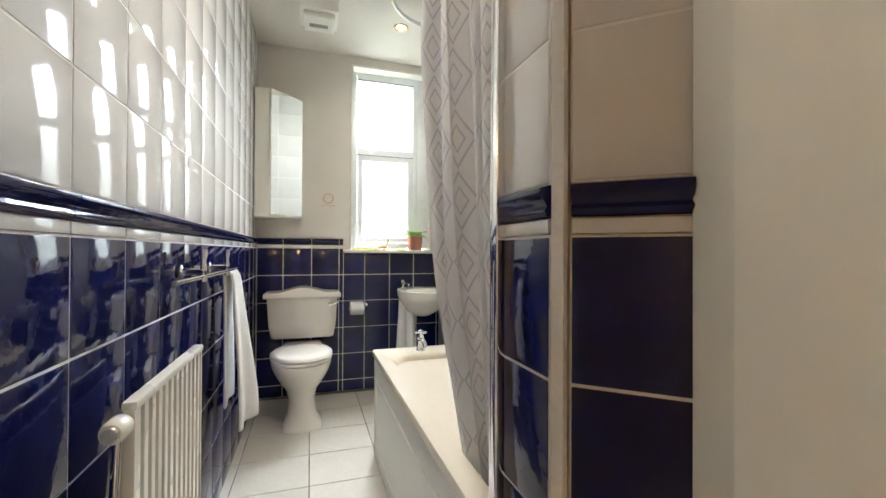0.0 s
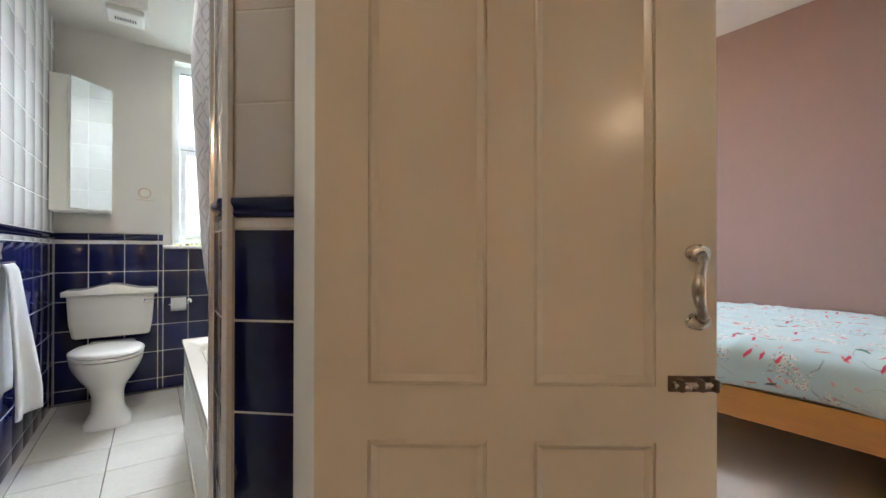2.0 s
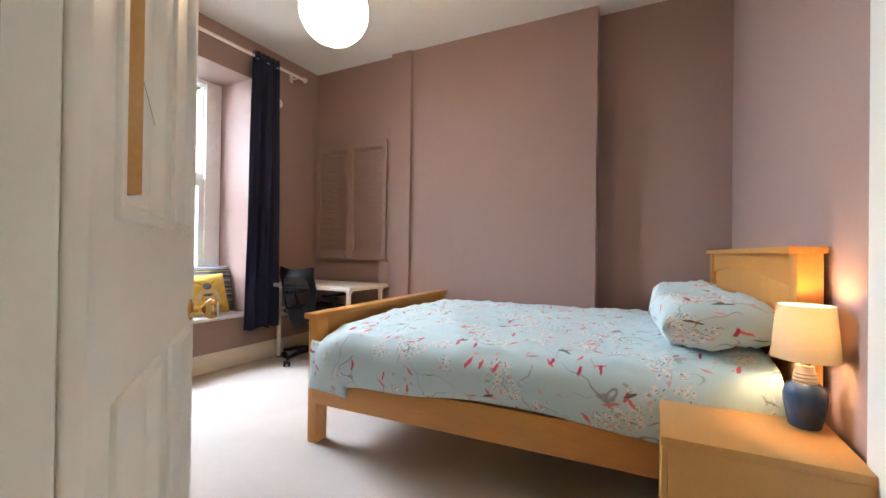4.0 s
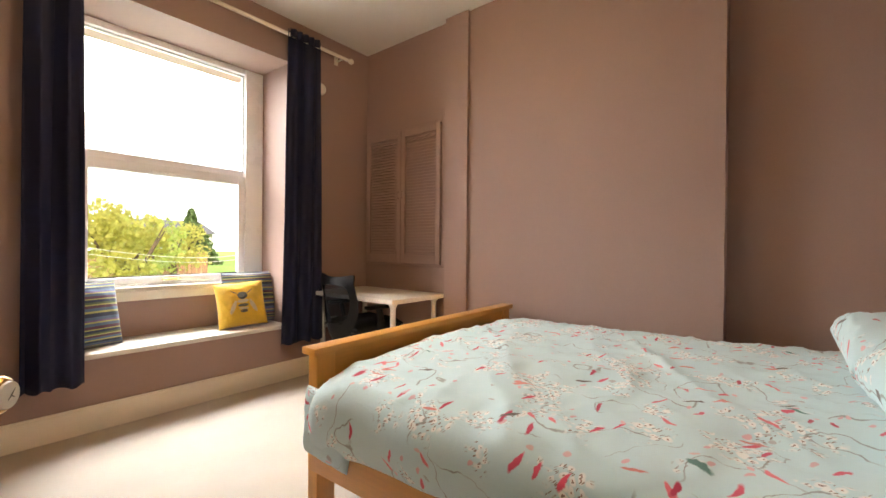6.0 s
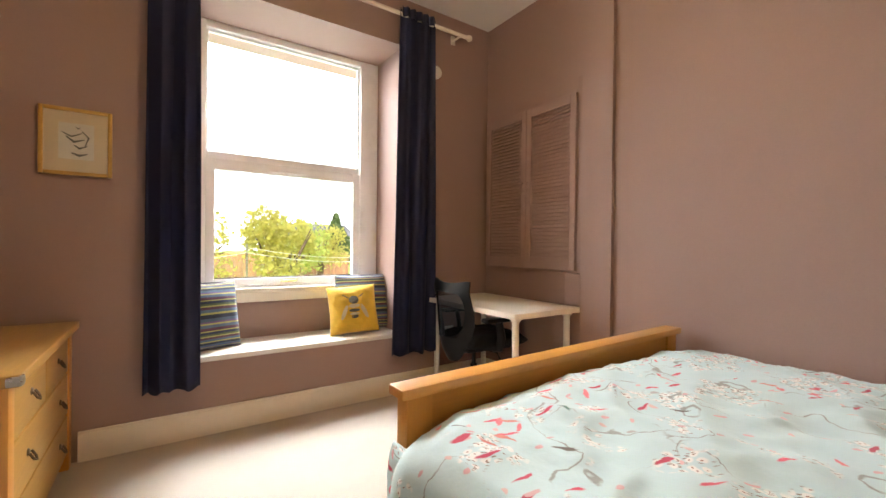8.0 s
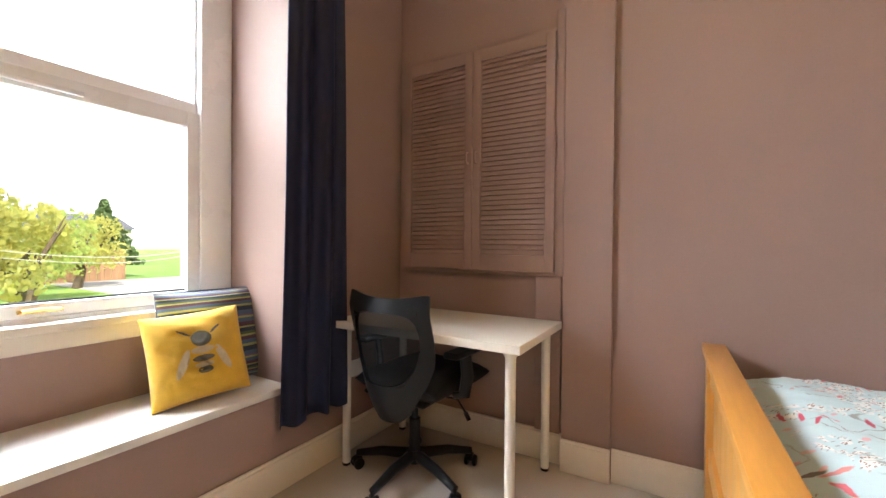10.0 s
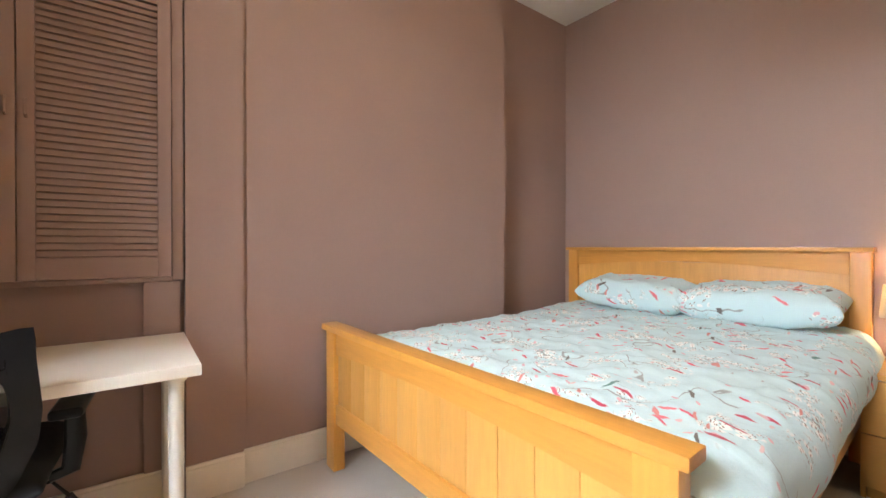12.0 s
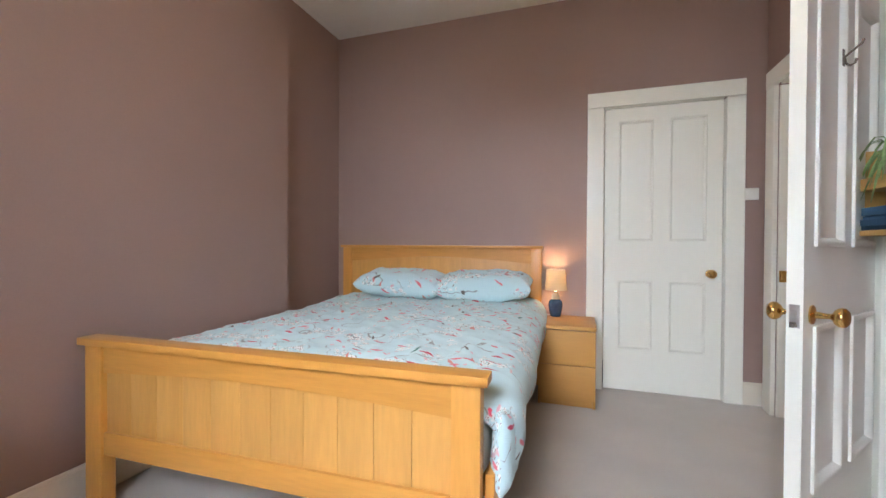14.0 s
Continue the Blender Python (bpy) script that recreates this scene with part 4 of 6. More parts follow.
# the corner that hangs past the footboard's end
part("duvet_corner", puff(0.24, 0.25, 0.085, pose(2.875, 1.955, 0.425, 90, 0, 90) @ pose(0, 0, 0, 0, 0, 4), seed=2.6, n=26, power=3.2, full=0.45), DUVET_PRINT, duvet, smooth=180)

for cx, lab in ((3.27, "plump floral pillow matching the duvet, near the lamp"), (3.90, "plump floral pillow beside the recess wall")):
    pl = thing("pillow", lab, "pillow", pose(cx, 0.33, 0.62), group="pillows on the bed")
    part("pillow_case", puff(0.69, 0.37, 0.200, pose(cx, 0.305, 0.760, -6, 2 if cx < 3.5 else -2, 2 if cx < 3.5 else -3), seed=cx, n=40, power=4.6, full=0.42), DUVET_PRINT, pl, smooth=180)
    TURNED.append(pl)
# the bed stands slightly askew to the walls
SKEW = pose(3.707, 1.1, 0, 0, 0, 1.9) @ pose(-3.707, -1.1, 0)
for ob in TURNED:
    ob.matrix_basis = SKEW @ ob.matrix_basis

# ---- bedside chest and lamp ----
bs = thing("bedside_chest", "two-drawer oak-veneer bedside chest beside the bed", "bedside table", pose(2.715, 0.24, 0))
part("side_panel", box(2.527, 2.545, 0.028, 0.440, 0, 0.535, 0.0015), VENEER, bs)
part("side_panel", box(2.872, 2.890, 0.028, 0.440, 0, 0.535, 0.0015), VENEER, bs)
part("top_panel", box(2.524, 2.893, 0.026, 0.458, 0.536, 0.562, 0.002), VENEER, bs)
part("back_panel", box(2.545, 2.872, 0.030, 0.036, 0.06, 0.535, 0), VENEER, bs)
part("plinth", box(2.546, 2.871, 0.410, 0.425, 0, 0.052, 0.001), VENEER, bs)
for z0, z1 in ((0.056, 0.288), (0.294, 0.529)):
    part("drawer_front", box(2.530, 2.888, 0.441, 0.456, z0, z1, 0.002), VENEER, bs)
part("drawer_box", box(2.55, 2.868, 0.06, 0.44, 0.07, 0.50, 0), VENEER, bs)

tl = thing("table_lamp", "small lit table lamp with a blue glazed base and grey shade", "table lamp", pose(2.80, 0.088, 0.562))
base = part("lamp_base", lathe([(0, 0), (0.035, 0), (0.038, 0.004), (0.044, 0.030), (0.0500, 0.062), (0.0515, 0.082), (0.0475, 0.100), (0.036, 0.112), (0.029, 0.116)], 36, pose(2.80, 0.088, 0.562)), BLUE_GLAZE, tl, "blue-grey glazed bottle base")
part("neck", lathe([(0.029, 0.114), (0.0285, 0.120), (0.030, 0.123), (0.027, 0.128), (0.0285, 0.132), (0.025, 0.137), (0.026, 0.141), (0.022, 0.146), (0.021, 0.160), (0.0, 0.162)], 32, pose(2.80, 0.088, 0.562)), CLAY, base, "unglazed ribbed clay neck")
sh = part("shade", lathe([(0.0785, 0.178), (0.080, 0.178), (0.0665, 0.318), (0.065, 0.318), (0.0785, 0.178)], 48, pose(2.80, 0.088, 0.562)), SHADE, tl, "tapered grey linen drum shade")
part("bulb", lathe([(0, 0.30), (0.012, 0.296), (0.017, 0.280), (0.014, 0.262), (0.009, 0.252), (0.009, 0.235)], 16, pose(2.80, 0.088, 0.49)), BULB_GLASS, tl, "glowing warm bulb")
part("lamp_holder", lathe([(0.010, 0.162), (0.010, 0.178), (0.013, 0.178), (0.013, 0.20), (0, 0.20)], 16, pose(2.80, 0.088, 0.53)), BRASS, tl)
part("cable", tube([(2.84, 0.075, 0.567), (2.87, 0.065, 0.566), (2.89, 0.05, 0.567), (2.893, 0.035, 0.55), (2.894, 0.03, 0.40)], 0.0025, 6), SWITCH_PLASTIC, tl)

# the chest is low and the lamp on it slightly tall
low = Matrix.Diagonal((1, 1, 0.945, 1))
bs.matrix_basis = low @ bs.matrix_basis
tl.matrix_basis = pose(0, 0, 0.5312) @ Matrix.Diagonal((1, 1, 1.096, 1)) @ pose(0, 0, -0.562) @ tl.matrix_basis

# ---- pendant globe ----
gl = thing("pendant_lamp", "round rice-paper globe pendant lamp hanging lit from the ceiling", "pendant lamp", pose(3.02, 2.085, BC))
part("globe", lathe([(0.03, 0.193)] + [(0.188 * math.sin(math.pi * k / 28) * (1 + 0.012 * (k % 2)), 0.188 * math.cos(math.pi * k / 28)) for k in range(2, 27)] + [(0.03, -0.193)], 40, pose(3.02, 2.085, 2.36)), GLOBE, gl, smooth=180)
part("cord", tube([(3.02, 2.085, 2.55), (3.02, 2.085, BC - 0.02)], 0.004, 8), SWITCH_PLASTIC, gl)
part("ceiling_rose", lathe([(0, -0.03), (0.025, -0.03), (0.045, -0.012), (0.05, 0)], 28, pose(3.02, 2.085, BC)), SWITCH_PLASTIC, gl)

# ---- curtains ----
rod = thing("curtain_rod", "cream wooden curtain pole with ball ends above the window", "curtain pole", pose(3.25, 3.63, 2.725))
part("pole", tube([(2.10, 3.63, 2.725), (4.29, 3.63, 2.725)], 0.014, 14), CREAM, rod)
for x in (2.085, 4.305):
    part("finial", lathe([(0, -0.026), (0.014, -0.022), (0.024, -0.008), (0.024, 0.008), (0.014, 0.022), (0, 0.026)], 18, pose(x, 3.63, 2.725, 0, 90, 0)), CREAM, rod)
for x in (2.17, 4.22):
    part("bracket", merge(box(x - 0.008, x + 0.008, 3.63, 3.734, 2.712, 2.722, 0.003), box(x - 0.02, x + 0.02, 3.727, 3.7345, 2.69, 2.76, 0.003)), CREAM, rod)


def curtain(x0, x1, label, folds, seed):
    c = thing("curtain", label, "curtain", pose((x0 + x1) / 2, 3.63, 0.3), group="bedroom curtains")

    def fn(u, v):
        ph = u * folds * 2 * math.pi + 0.7 * math.sin(seed + v * 2.2) + 1.1 * noise.noise((u * 2.3 + seed, v * 0.8, 4.0))
        amp = (0.020 + 0.012 * (1 - v)) * (0.75 + 0.5 * noise.noise((u * 3.1, seed, v)))
        x = x0 + (x1 - x0) * (0.5 + (u - 0.5) * (0.86 + 0.14 * (1 - v) ** 0.7)) + 0.004 * math.sin(ph * 2 + seed)
        y = 3.632 + amp * math.sin(ph) + 0.010 * noise.noise((u * 7 + seed, v * 2.5, 1)) + 0.012 * math.sin(v * 3 + seed) * (1 - v)
        z = 0.305 + v * 2.455 + 0.008 * math.sin(ph * 1.5) * (1 - v) ** 3
        return x, y, z

    part("drape", sheet(fn, 96, 40, (x1 - x0) * 2.2, 2.45, 0.004), NAVY_CLOTH, c, smooth=180)
    part("heading_tape", sheet(lambda u, v: (x0 + (x1 - x0) * (0.11 + 0.78 * u), 3.605 + 0.010 * math.sin(u * folds * 4 * math.pi), 2.70 + 0.065 * v), 80, 3, 0.5, 0.07, 0.004), NAVY_CLOTH, c, smooth=180)
    return c


curtain(2.235, 2.50, "navy velvet-look curtain drawn open beside the picture", 2.3, 0.4)
curtain(3.66, 4.01, "navy curtain drawn open beside the desk", 2.6, 2.3)

# ---- seat cushions ----
def striped(name_label, m, seed):
    c = thing("cushion", name_label, "cushion", m, group="window seat cushions")
    part("cushion_cover", puff(0.42, 0.42, 0.15, m, seed=seed, n=26), STRIPES, c, smooth=180)
    edge = [(-0.2, -0.2), (0.2, -0.2), (0.2, 0.2), (-0.2, 0.2)]
    part("piping", tube([m @ Vector((a * 1.02, b * 1.02, 0)) for a, b in edge], 0.005, 6, closed=True), STRIPES, c)
    return c


striped("striped blue, lime and plum cushion upright on the window seat", pose(2.53, 3.93, 0.642, 78, 0, 20) @ pose(0, 0, 0, 0, 0, 0), 1)
striped("striped cushion in the seat corner behind the yellow cushion", pose(3.60, 4.02, 0.655, 78, 0, -5), 2)
ym = pose(3.468, 3.89, 0.622, 72, 0, -14) @ pose(0, 0, 0, 0, 0, 4)
yc = thing("cushion", "mustard yellow cushion with a grey insect-like print", "cushion", ym, group="window seat cushions")
part("cushion_cover", puff(0.35, 0.35, 0.16, ym, seed=5, n=40), YELLOW_CLOTH, yc, smooth=180)
PRINT_GREY = material("grey_print", (0.11, 0.11, 0.09), 0.9, var=0.4, scale=30, grain=200, bump=0.0)
PRINT_PALE = material("pale_print", (0.50, 0.43, 0.28), 0.9, var=0.2, scale=30, grain=200, bump=0.0)


def print_patch(cx, cy, rx, ry, rot, mat, base_m):
    def fn(u, v):
        a, r = u * 2 * math.pi, v
        px, py = rx * r * math.cos(a), ry * r * math.sin(a)
        c, s = math.cos(radians(rot)), math.sin(radians(rot))
        x, y = cx + px * c - py * s, cy + px * s + py * c
        A, B = x / 0.175, y / 0.175
        return base_m @ Vector((x, y, 0.08 * puff_height(A, B, 1, 5, 2.6, 0.5) + 0.0022))
    part("printed_patch", sheet(fn, 22, 5), mat, yc, smooth=180)


for args in ((0, 0.055, 0.036, 0.030, 0, PRINT_GREY), (0, 0.012, 0.040, 0.014, 0, PRINT_PALE), (0, -0.020, 0.038, 0.012, 0, PRINT_GREY), (0, -0.044, 0.034, 0.010, 0, PRINT_PALE), (0, -0.064, 0.026, 0.013, 0, PRINT_GREY),
             (0.07, -0.03, 0.014, 0.055, 25, PRINT_PALE), (-0.07, -0.03, 0.014, 0.055, -25, PRINT_PALE), (0.055, 0.085, 0.026, 0.004, 35, PRINT_GREY), (-0.055, 0.085, 0.026, 0.004, -35, PRINT_GREY)):
    print_patch(*args, ym)

# ---- desk ----
dk = thing("desk", "white melamine desk on round white legs in the alcove", "desk", pose(4.27, 3.2, 0))
part("desktop", box(3.97, 4.545, 2.74, 3.70, 0.670, 0.704, 0.003), MELAMINE, dk)
for x in (4.035, 4.49):
    for y in (2.80, 3.635):
        leg = part("leg", lathe([(0.019, 0.012), (0.0195, 0.02), (0.0205, 0.64), (0.033, 0.660), (0.033, 0.670)], 20, pose(x, y, 0)), POWDER, dk)
        part("foot", lathe([(0, 0), (0.019, 0), (0.020, 0.013), (0, 0.013)], 16, pose(x, y, 0)), BLACK_PLASTIC, leg, "black plastic foot")

# ---- office chair ----
ch = thing("office_chair", "black mesh-back office swivel chair tucked under the desk", "office chair")
part("seat", puff(0.46, 0.45, 0.12, pose(0.07, 0, 0.452), seed=3, n=22, power=5), BLACK_FABRIC, ch, smooth=180)
part("seat_pan", box(-0.16, 0.18, -0.17, 0.17, 0.395, 0.418, 0.015, 3), BLACK_PLASTIC, ch)


BACK_WIDTH = [(0.0, 0.082), (0.08, 0.110), (0.18, 0.138), (0.32, 0.180), (0.48, 0.214), (0.65, 0.226), (0.82, 0.224), (1.0, 0.220)]


def back_xy(u, v):
    """The back's surface: u across from -1 to 1, v up from 0 to 1; its foot hooks under the seat and its sides wrap forward."""
    v = max(0.0, min(1.0, v))
    k = max(i for i in range(len(BACK_WIDTH) - 1) if BACK_WIDTH[i][0] <= v)
    (a, p), (b, q) = BACK_WIDTH[k], BACK_WIDTH[k + 1]
    w = p + (q - p) * (v - a) / (b - a)
    low = max(0.0, 0.30 - v) / 0.30
    x = -0.232 + 0.004 * v - 0.028 * math.sin(v * math.pi) + 0.035 * low * low + u * u * (0.040 + 0.075 * math.sin(math.pi * min(1.0, v * 1.15)))
    z = 0.322 + 0.522 * v + 0.026 * u * u * max(0.0, v - 0.7) / 0.3
    return x, u * w, z


def back_frame_bm(steps=96, rings=8):
    """A broad moulded shell round the mesh's opening, deepest at the foot."""
    bm = bmesh.new()
    vs = []
    for k in range(steps):
        a = 2 * math.pi * k / steps
        c, s = math.cos(a), math.sin(a)
        pw = 40 if s > 0 else 7
        so = (abs(c) ** pw + abs(s) ** pw) ** (-1 / pw)
        si = (abs(c) ** 4 + abs(s) ** 4) ** -0.25
        uo, vo = c * so, 0.5 + 0.5 * s * so
        ui = c * si * (0.79 if s > 0 else 0.79 - 0.10 * abs(s))
        vi = 0.62 + s * si * (0.26 if s > 0 else 0.30)
        vs.append([bm.verts.new(back_xy(uo + (ui - uo) * r / rings, vo + (vi - vo) * r / rings)) for r in range(rings + 1)])
    for k in range(steps):
        a, b = vs[k], vs[(k + 1) % steps]
        for j in range(rings):
            bm.faces.new((a[j], b[j], b[j + 1], a[j + 1]))
    bmesh.ops.recalc_face_normals(bm, faces=bm.faces)
    bmesh.ops.solidify(bm, geom=list(bm.faces), thickness=0.014)
    return bm


back = part("back_frame", back_frame_bm(), BLACK_PLASTIC, ch, smooth=75)
part("back_mesh", sheet(lambda u, v: back_xy((2 * u - 1) * (0.60 + 0.19 * math.sin(math.pi * min(0.5, v))), 0.32 + 0.57 * v), 14, 16, 1, 1), CHAIR_MESH, ch, "see-through black mesh", smooth=180)
part("back_bracket", tube([(-0.02, 0, 0.385), (-0.10, 0, 0.375), (-0.20, 0, 0.37)], [0.020, 0.022, 0.020], 10, flat=1.8), BLACK_PLASTIC, ch)
for s in (1, -1):
    arm = part("arm_post", tube([(0.02, s * 0.20, 0.41), (0.03, s * 0.245, 0.42), (0.04, s * 0.255, 0.50), (0.02, s * 0.255, 0.60)], [0.014, 0.018, 0.018, 0.016], 10, flat=1.6), BLACK_PLASTIC, ch)
    part("armrest", box(-0.10, 0.14, s * 0.255 - 0.036, s * 0.255 + 0.036, 0.60, 0.628, 0.012, 3), BLACK_PLASTIC, arm)
part("gas_lift", merge(lathe([(0.014, 0.20), (0.014, 0.395)], 16), lathe([(0.026, 0.09), (0.026, 0.27), (0.020, 0.275), (0.014, 0.275)], 18)), BLACK_PLASTIC, ch)
part("lever", merge(tube([(0.0, -0.03, 0.395), (0.05, -0.20, 0.385), (0.06, -0.235, 0.33)], 0.005, 8), tube([(0.06, -0.235, 0.33), (0.065, -0.25, 0.30)], 0.010, 10)), BLACK_PLASTIC, ch)
hub = part("base_hub", lathe([(0.0, 0.075), (0.045, 0.078), (0.05, 0.11), (0.034, 0.13), (0.026, 0.13)], 20), BLACK_PLASTIC, ch)
for k in range(5):
    a = radians(72 * k + 38)
    c, s = math.cos(a), math.sin(a)
    part("base_arm", tube([(0.03 * c, 0.03 * s, 0.105), (0.16 * c, 0.16 * s, 0.098), (0.285 * c, 0.285 * s, 0.072)], [0.026, 0.022, 0.016], 10), BLACK_PLASTIC, ch)
    cm = pose(0.285 * c, 0.285 * s, 0.0, 0, 0, 72 * k + 88)
    cas = part("castor", merge(tube([cm @ Vector((0, 0, 0.05)), cm @ Vector((0, 0, 0.078))], 0.007, 8), box(-0.022, 0.026, -0.012, 0.012, 0.028, 0.054, 0.008, 2, cm)), BLACK_PLASTIC, ch)
    for y in (-0.019, 0.019):
        part("wheel", lathe([(0, -0.009), (0.022, -0.009), (0.026, -0.005), (0.026, 0.005), (0.022, 0.009), (0, 0.009)], 18, cm @ pose(0, y, 0.026, 90, 0, 0)), BLACK_PLASTIC, cas)
ch.matrix_basis = pose(4.12, 3.295, 0, 0, 0, -4)

# ---- louvred cupboard in the alcove ----
cb = thing("louvred_cupboard", "mauve painted built-in cupboard with two louvred doors", "cupboard", pose(4.57, 3.22, 0.93))
for y0, y1, z0, z1 in ((2.740, 2.780, 0.92, 2.20), (3.667, 3.695, 0.92, 2.12)):
    part("side_frame", box(4.552, 4.589, y0, y1, z0, z1, 0.003), MAUVE, cb)
for z0, z1 in ((2.097, 2.12), (0.915, 0.934)):
    part("cross_frame", box(4.552, 4.589, 2.780, 3.667, z0, z1, 0.003), MAUVE, cb)
SLAT = mesh_of("slat", box(-0.0113, 0.0113, -0.1755, 0.1755, -0.0026, 0.0026, 0.0012, 1), MAUVE_SLAT)
for y0, y1, hy in ((2.783, 3.221, 3.198), (3.225, 3.664, 3.248)):
    d = part("cupboard_door", boxes([(4.534, 4.560, y0, y0 + 0.044, 0.936, 2.095), (4.534, 4.560, y1 - 0.044, y1, 0.936, 2.095), (4.534, 4.560, y0 + 0.044, y1 - 0.044, 0.936, 1.015), (4.534, 4.560, y0 + 0.044, y1 - 0.044, 2.035, 2.095)], 0.002), MAUVE, cb)
    for k in range(40):
        piece("slat", SLAT, pose(4.548, (y0 + y1) / 2, 1.028 + k * 0.0256, 0, 0, 0) @ pose(0, 0, 0, 0, -70, 0), d)
    part("pull", tube([(4.533, hy, 1.50), (4.515, hy, 1.505), (4.512, hy, 1.53), (4.515, hy, 1.555), (4.533, hy, 1.56)], 0.0045, 8), MAUVE, d)
solo("trim", box(4.560, 4.589, 2.752, 2.875, 0.153, 0.914, 0.003), MAUVE, "mauve painted upright board under the cupboard", kind="structure")

# ---- things on the walls ----
pic = thing("framed_picture", "small gilt-framed print of grey ink strokes on cream paper", "picture", pose(1.968, 3.73, 1.575))
part("picture_frame", boxes([(1.832, 1.850, 3.713, 3.7345, 1.412, 1.738), (2.088, 2.106, 3.713, 3.7345, 1.412, 1.738), (1.850, 2.088, 3.713, 3.7345, 1.412, 1.430), (1.850, 2.088, 3.713, 3.7345, 1.720, 1.738)], 0.005), GOLD_FRAME, pic)
part("mount", box(1.850, 2.088, 3.724, 3.733, 1.430, 1.720, 0), PAPER, pic)
art = part("artwork", box(1.903, 2.035, 3.7225, 3.7238, 1.490, 1.665, 0), MATTRESS, pic)
for a, b, c, r in (((1.915, 1.62), (1.95, 1.60), (1.99, 1.62), 0.004), ((1.93, 1.60), (1.96, 1.575), (2.0, 1.59), 0.006), ((1.96, 1.56), (1.98, 1.545), (2.01, 1.56), 0.005), ((1.95, 1.52), (1.98, 1.51), (2.01, 1.52), 0.006), ((1.99, 1.63), (2.015, 1.60), (2.0, 1.555), 0.004), ((1.965, 1.65), (1.975, 1.64), (1.985, 1.65), 0.003)):
    part("ink_stroke", tube([(a[0], 3.7222, a[1]), (b[0], 3.7222, b[1]), (c[0], 3.7222, c[1])], [r * 0.5, r, r * 0.4], 6), INK, art)
part("glazing", box(1.850, 2.088, 3.7185, 3.7205, 1.430, 1.720, 0), GLASS, pic).visible_shadow = False

al = thing("alarm_disc", "round white plastic alarm disc on the wall", "alarm", pose(4.06, 3.735, 2.43))
part("alarm_body", lathe([(0, 0.03), (0.038, 0.029), (0.047, 0.02), (0.049, 0)], 32, pose(4.06, 3.7345, 2.43, 90, 0, 0)), SWITCH_PLASTIC, al)
sw = thing("light_switch", "white plastic light switch beside the closet door", "light switch", pose(1.552, 0, 1.40))
part("switch_plate", box(1.512, 1.592, 0.0005, 0.009, 1.365, 1.445, 0.003), SWITCH_PLASTIC, sw)
part("rocker", box(1.535, 1.569, 0.009, 0.013, 1.385, 1.425, 0.002), SWITCH_PLASTIC, sw)
so = thing("wall_socket", "white double wall socket low beside the desk", "socket", pose(4.18, 3.7345, 0.42))
part("socket_plate", box(4.10, 4.25, 3.724, 3.7345, 0.37, 0.455, 0.003), SWITCH_PLASTIC, so)
for x in (4.14, 4.21):
    part("socket_switch", box(x - 0.007, x + 0.007, 3.719, 3.725, 0.425, 0.442, 0.002), SWITCH_PLASTIC, so)

# ---- chest of drawers ----
cd = thing("chest_of_drawers", "waxed pine chest of drawers with dark drop handles", "chest of drawers", pose(1.72, 3.2, 0))
part("carcass", boxes([(1.485, 1.940, 2.735, 2.765, 0.05, 0.665), (1.485, 1.940, 3.675, 3.705, 0.05, 0.665), (1.485, 1.50, 2.765, 3.675, 0.05, 0.665), (1.485, 1.940, 2.765, 3.675, 0.05, 0.08)], 0.003), PINE_Y, cd)
part("corner_post", box(1.900, 1.958, 2.725, 2.785, 0, 0.665, 0.004), OAK_Z, cd)
part("corner_post", box(1.900, 1.958, 3.655, 3.714, 0, 0.665, 0.004), OAK_Z, cd)
part("corner_post", box(1.480, 1.530, 2.725, 2.785, 0, 0.665, 0.004), OAK_Z, cd)
part("top_board", box(1.475, 1.985, 2.705, 3.715, 0.665, 0.70, 0.006, 3), PINE_Y, cd)
part("corner_cap", box(1.955, 1.992, 2.698, 2.735, 0.668, 0.697, 0.006, 2), STEEL, cd, "bright metal corner cap")
PULL = mesh_of("drawer_pull", merge(lathe([(0, 0.008), (0.010, 0.006), (0.014, 0)], 14, pose(0, 0, 0.01, 0, 90, 0)), tube([(0.008, -0.014, 0.01), (0.020, -0.014, -0.012), (0.024, 0, -0.02), (0.020, 0.014, -0.012), (0.008, 0.014, 0.01)], 0.004, 8)), BRONZE)
for z0, z1, cols in ((0.475, 0.650, 2), (0.275, 0.465, 1), (0.085, 0.265, 1)):
    for c in range(cols):
        w = (3.652 - 2.788) / cols
        y0 = 2.788 + c * w
        dr = part("drawer", box(1.925, 1.952, y0 + 0.003, y0 + w - 0.003, z0, z1, 0.003), PINE_Y, cd)
        for f in ((0.5,) if cols == 2 else (0.2, 0.8)):
            piece("drawer_pull", PULL, pose(1.951, y0 + w * f, (z0 + z1) / 2), dr)

# ---- wall shelf with plant and books ----
ws = thing("wall_shelf", "small pine wall shelf with two boards", "shelf", pose(1.54, 1.5, 1.10))
for y in (1.19, 1.79):
    part("side_board", box(BW + 0.001, 1.615, y - 0.009, y + 0.009, 1.10, 1.43, 0.003), SHELF_WOOD, ws)
part("shelf_board", box(BW + 0.001, 1.612, 1.20, 1.78, 1.27, 1.29, 0.002), SHELF_WOOD, ws)
part("shelf_board", box(BW + 0.001, 1.612, 1.20, 1.78, 1.10, 1.12, 0.002), SHELF_WOOD, ws)
part("lip", box(1.600, 1.612, 1.20, 1.78, 1.29, 1.315, 0.002), SHELF_WOOD, ws)
pp = thing("spider_plant", "trailing spider plant in a small pot on the shelf", "plant", pose(1.54, 1.33, 1.29))
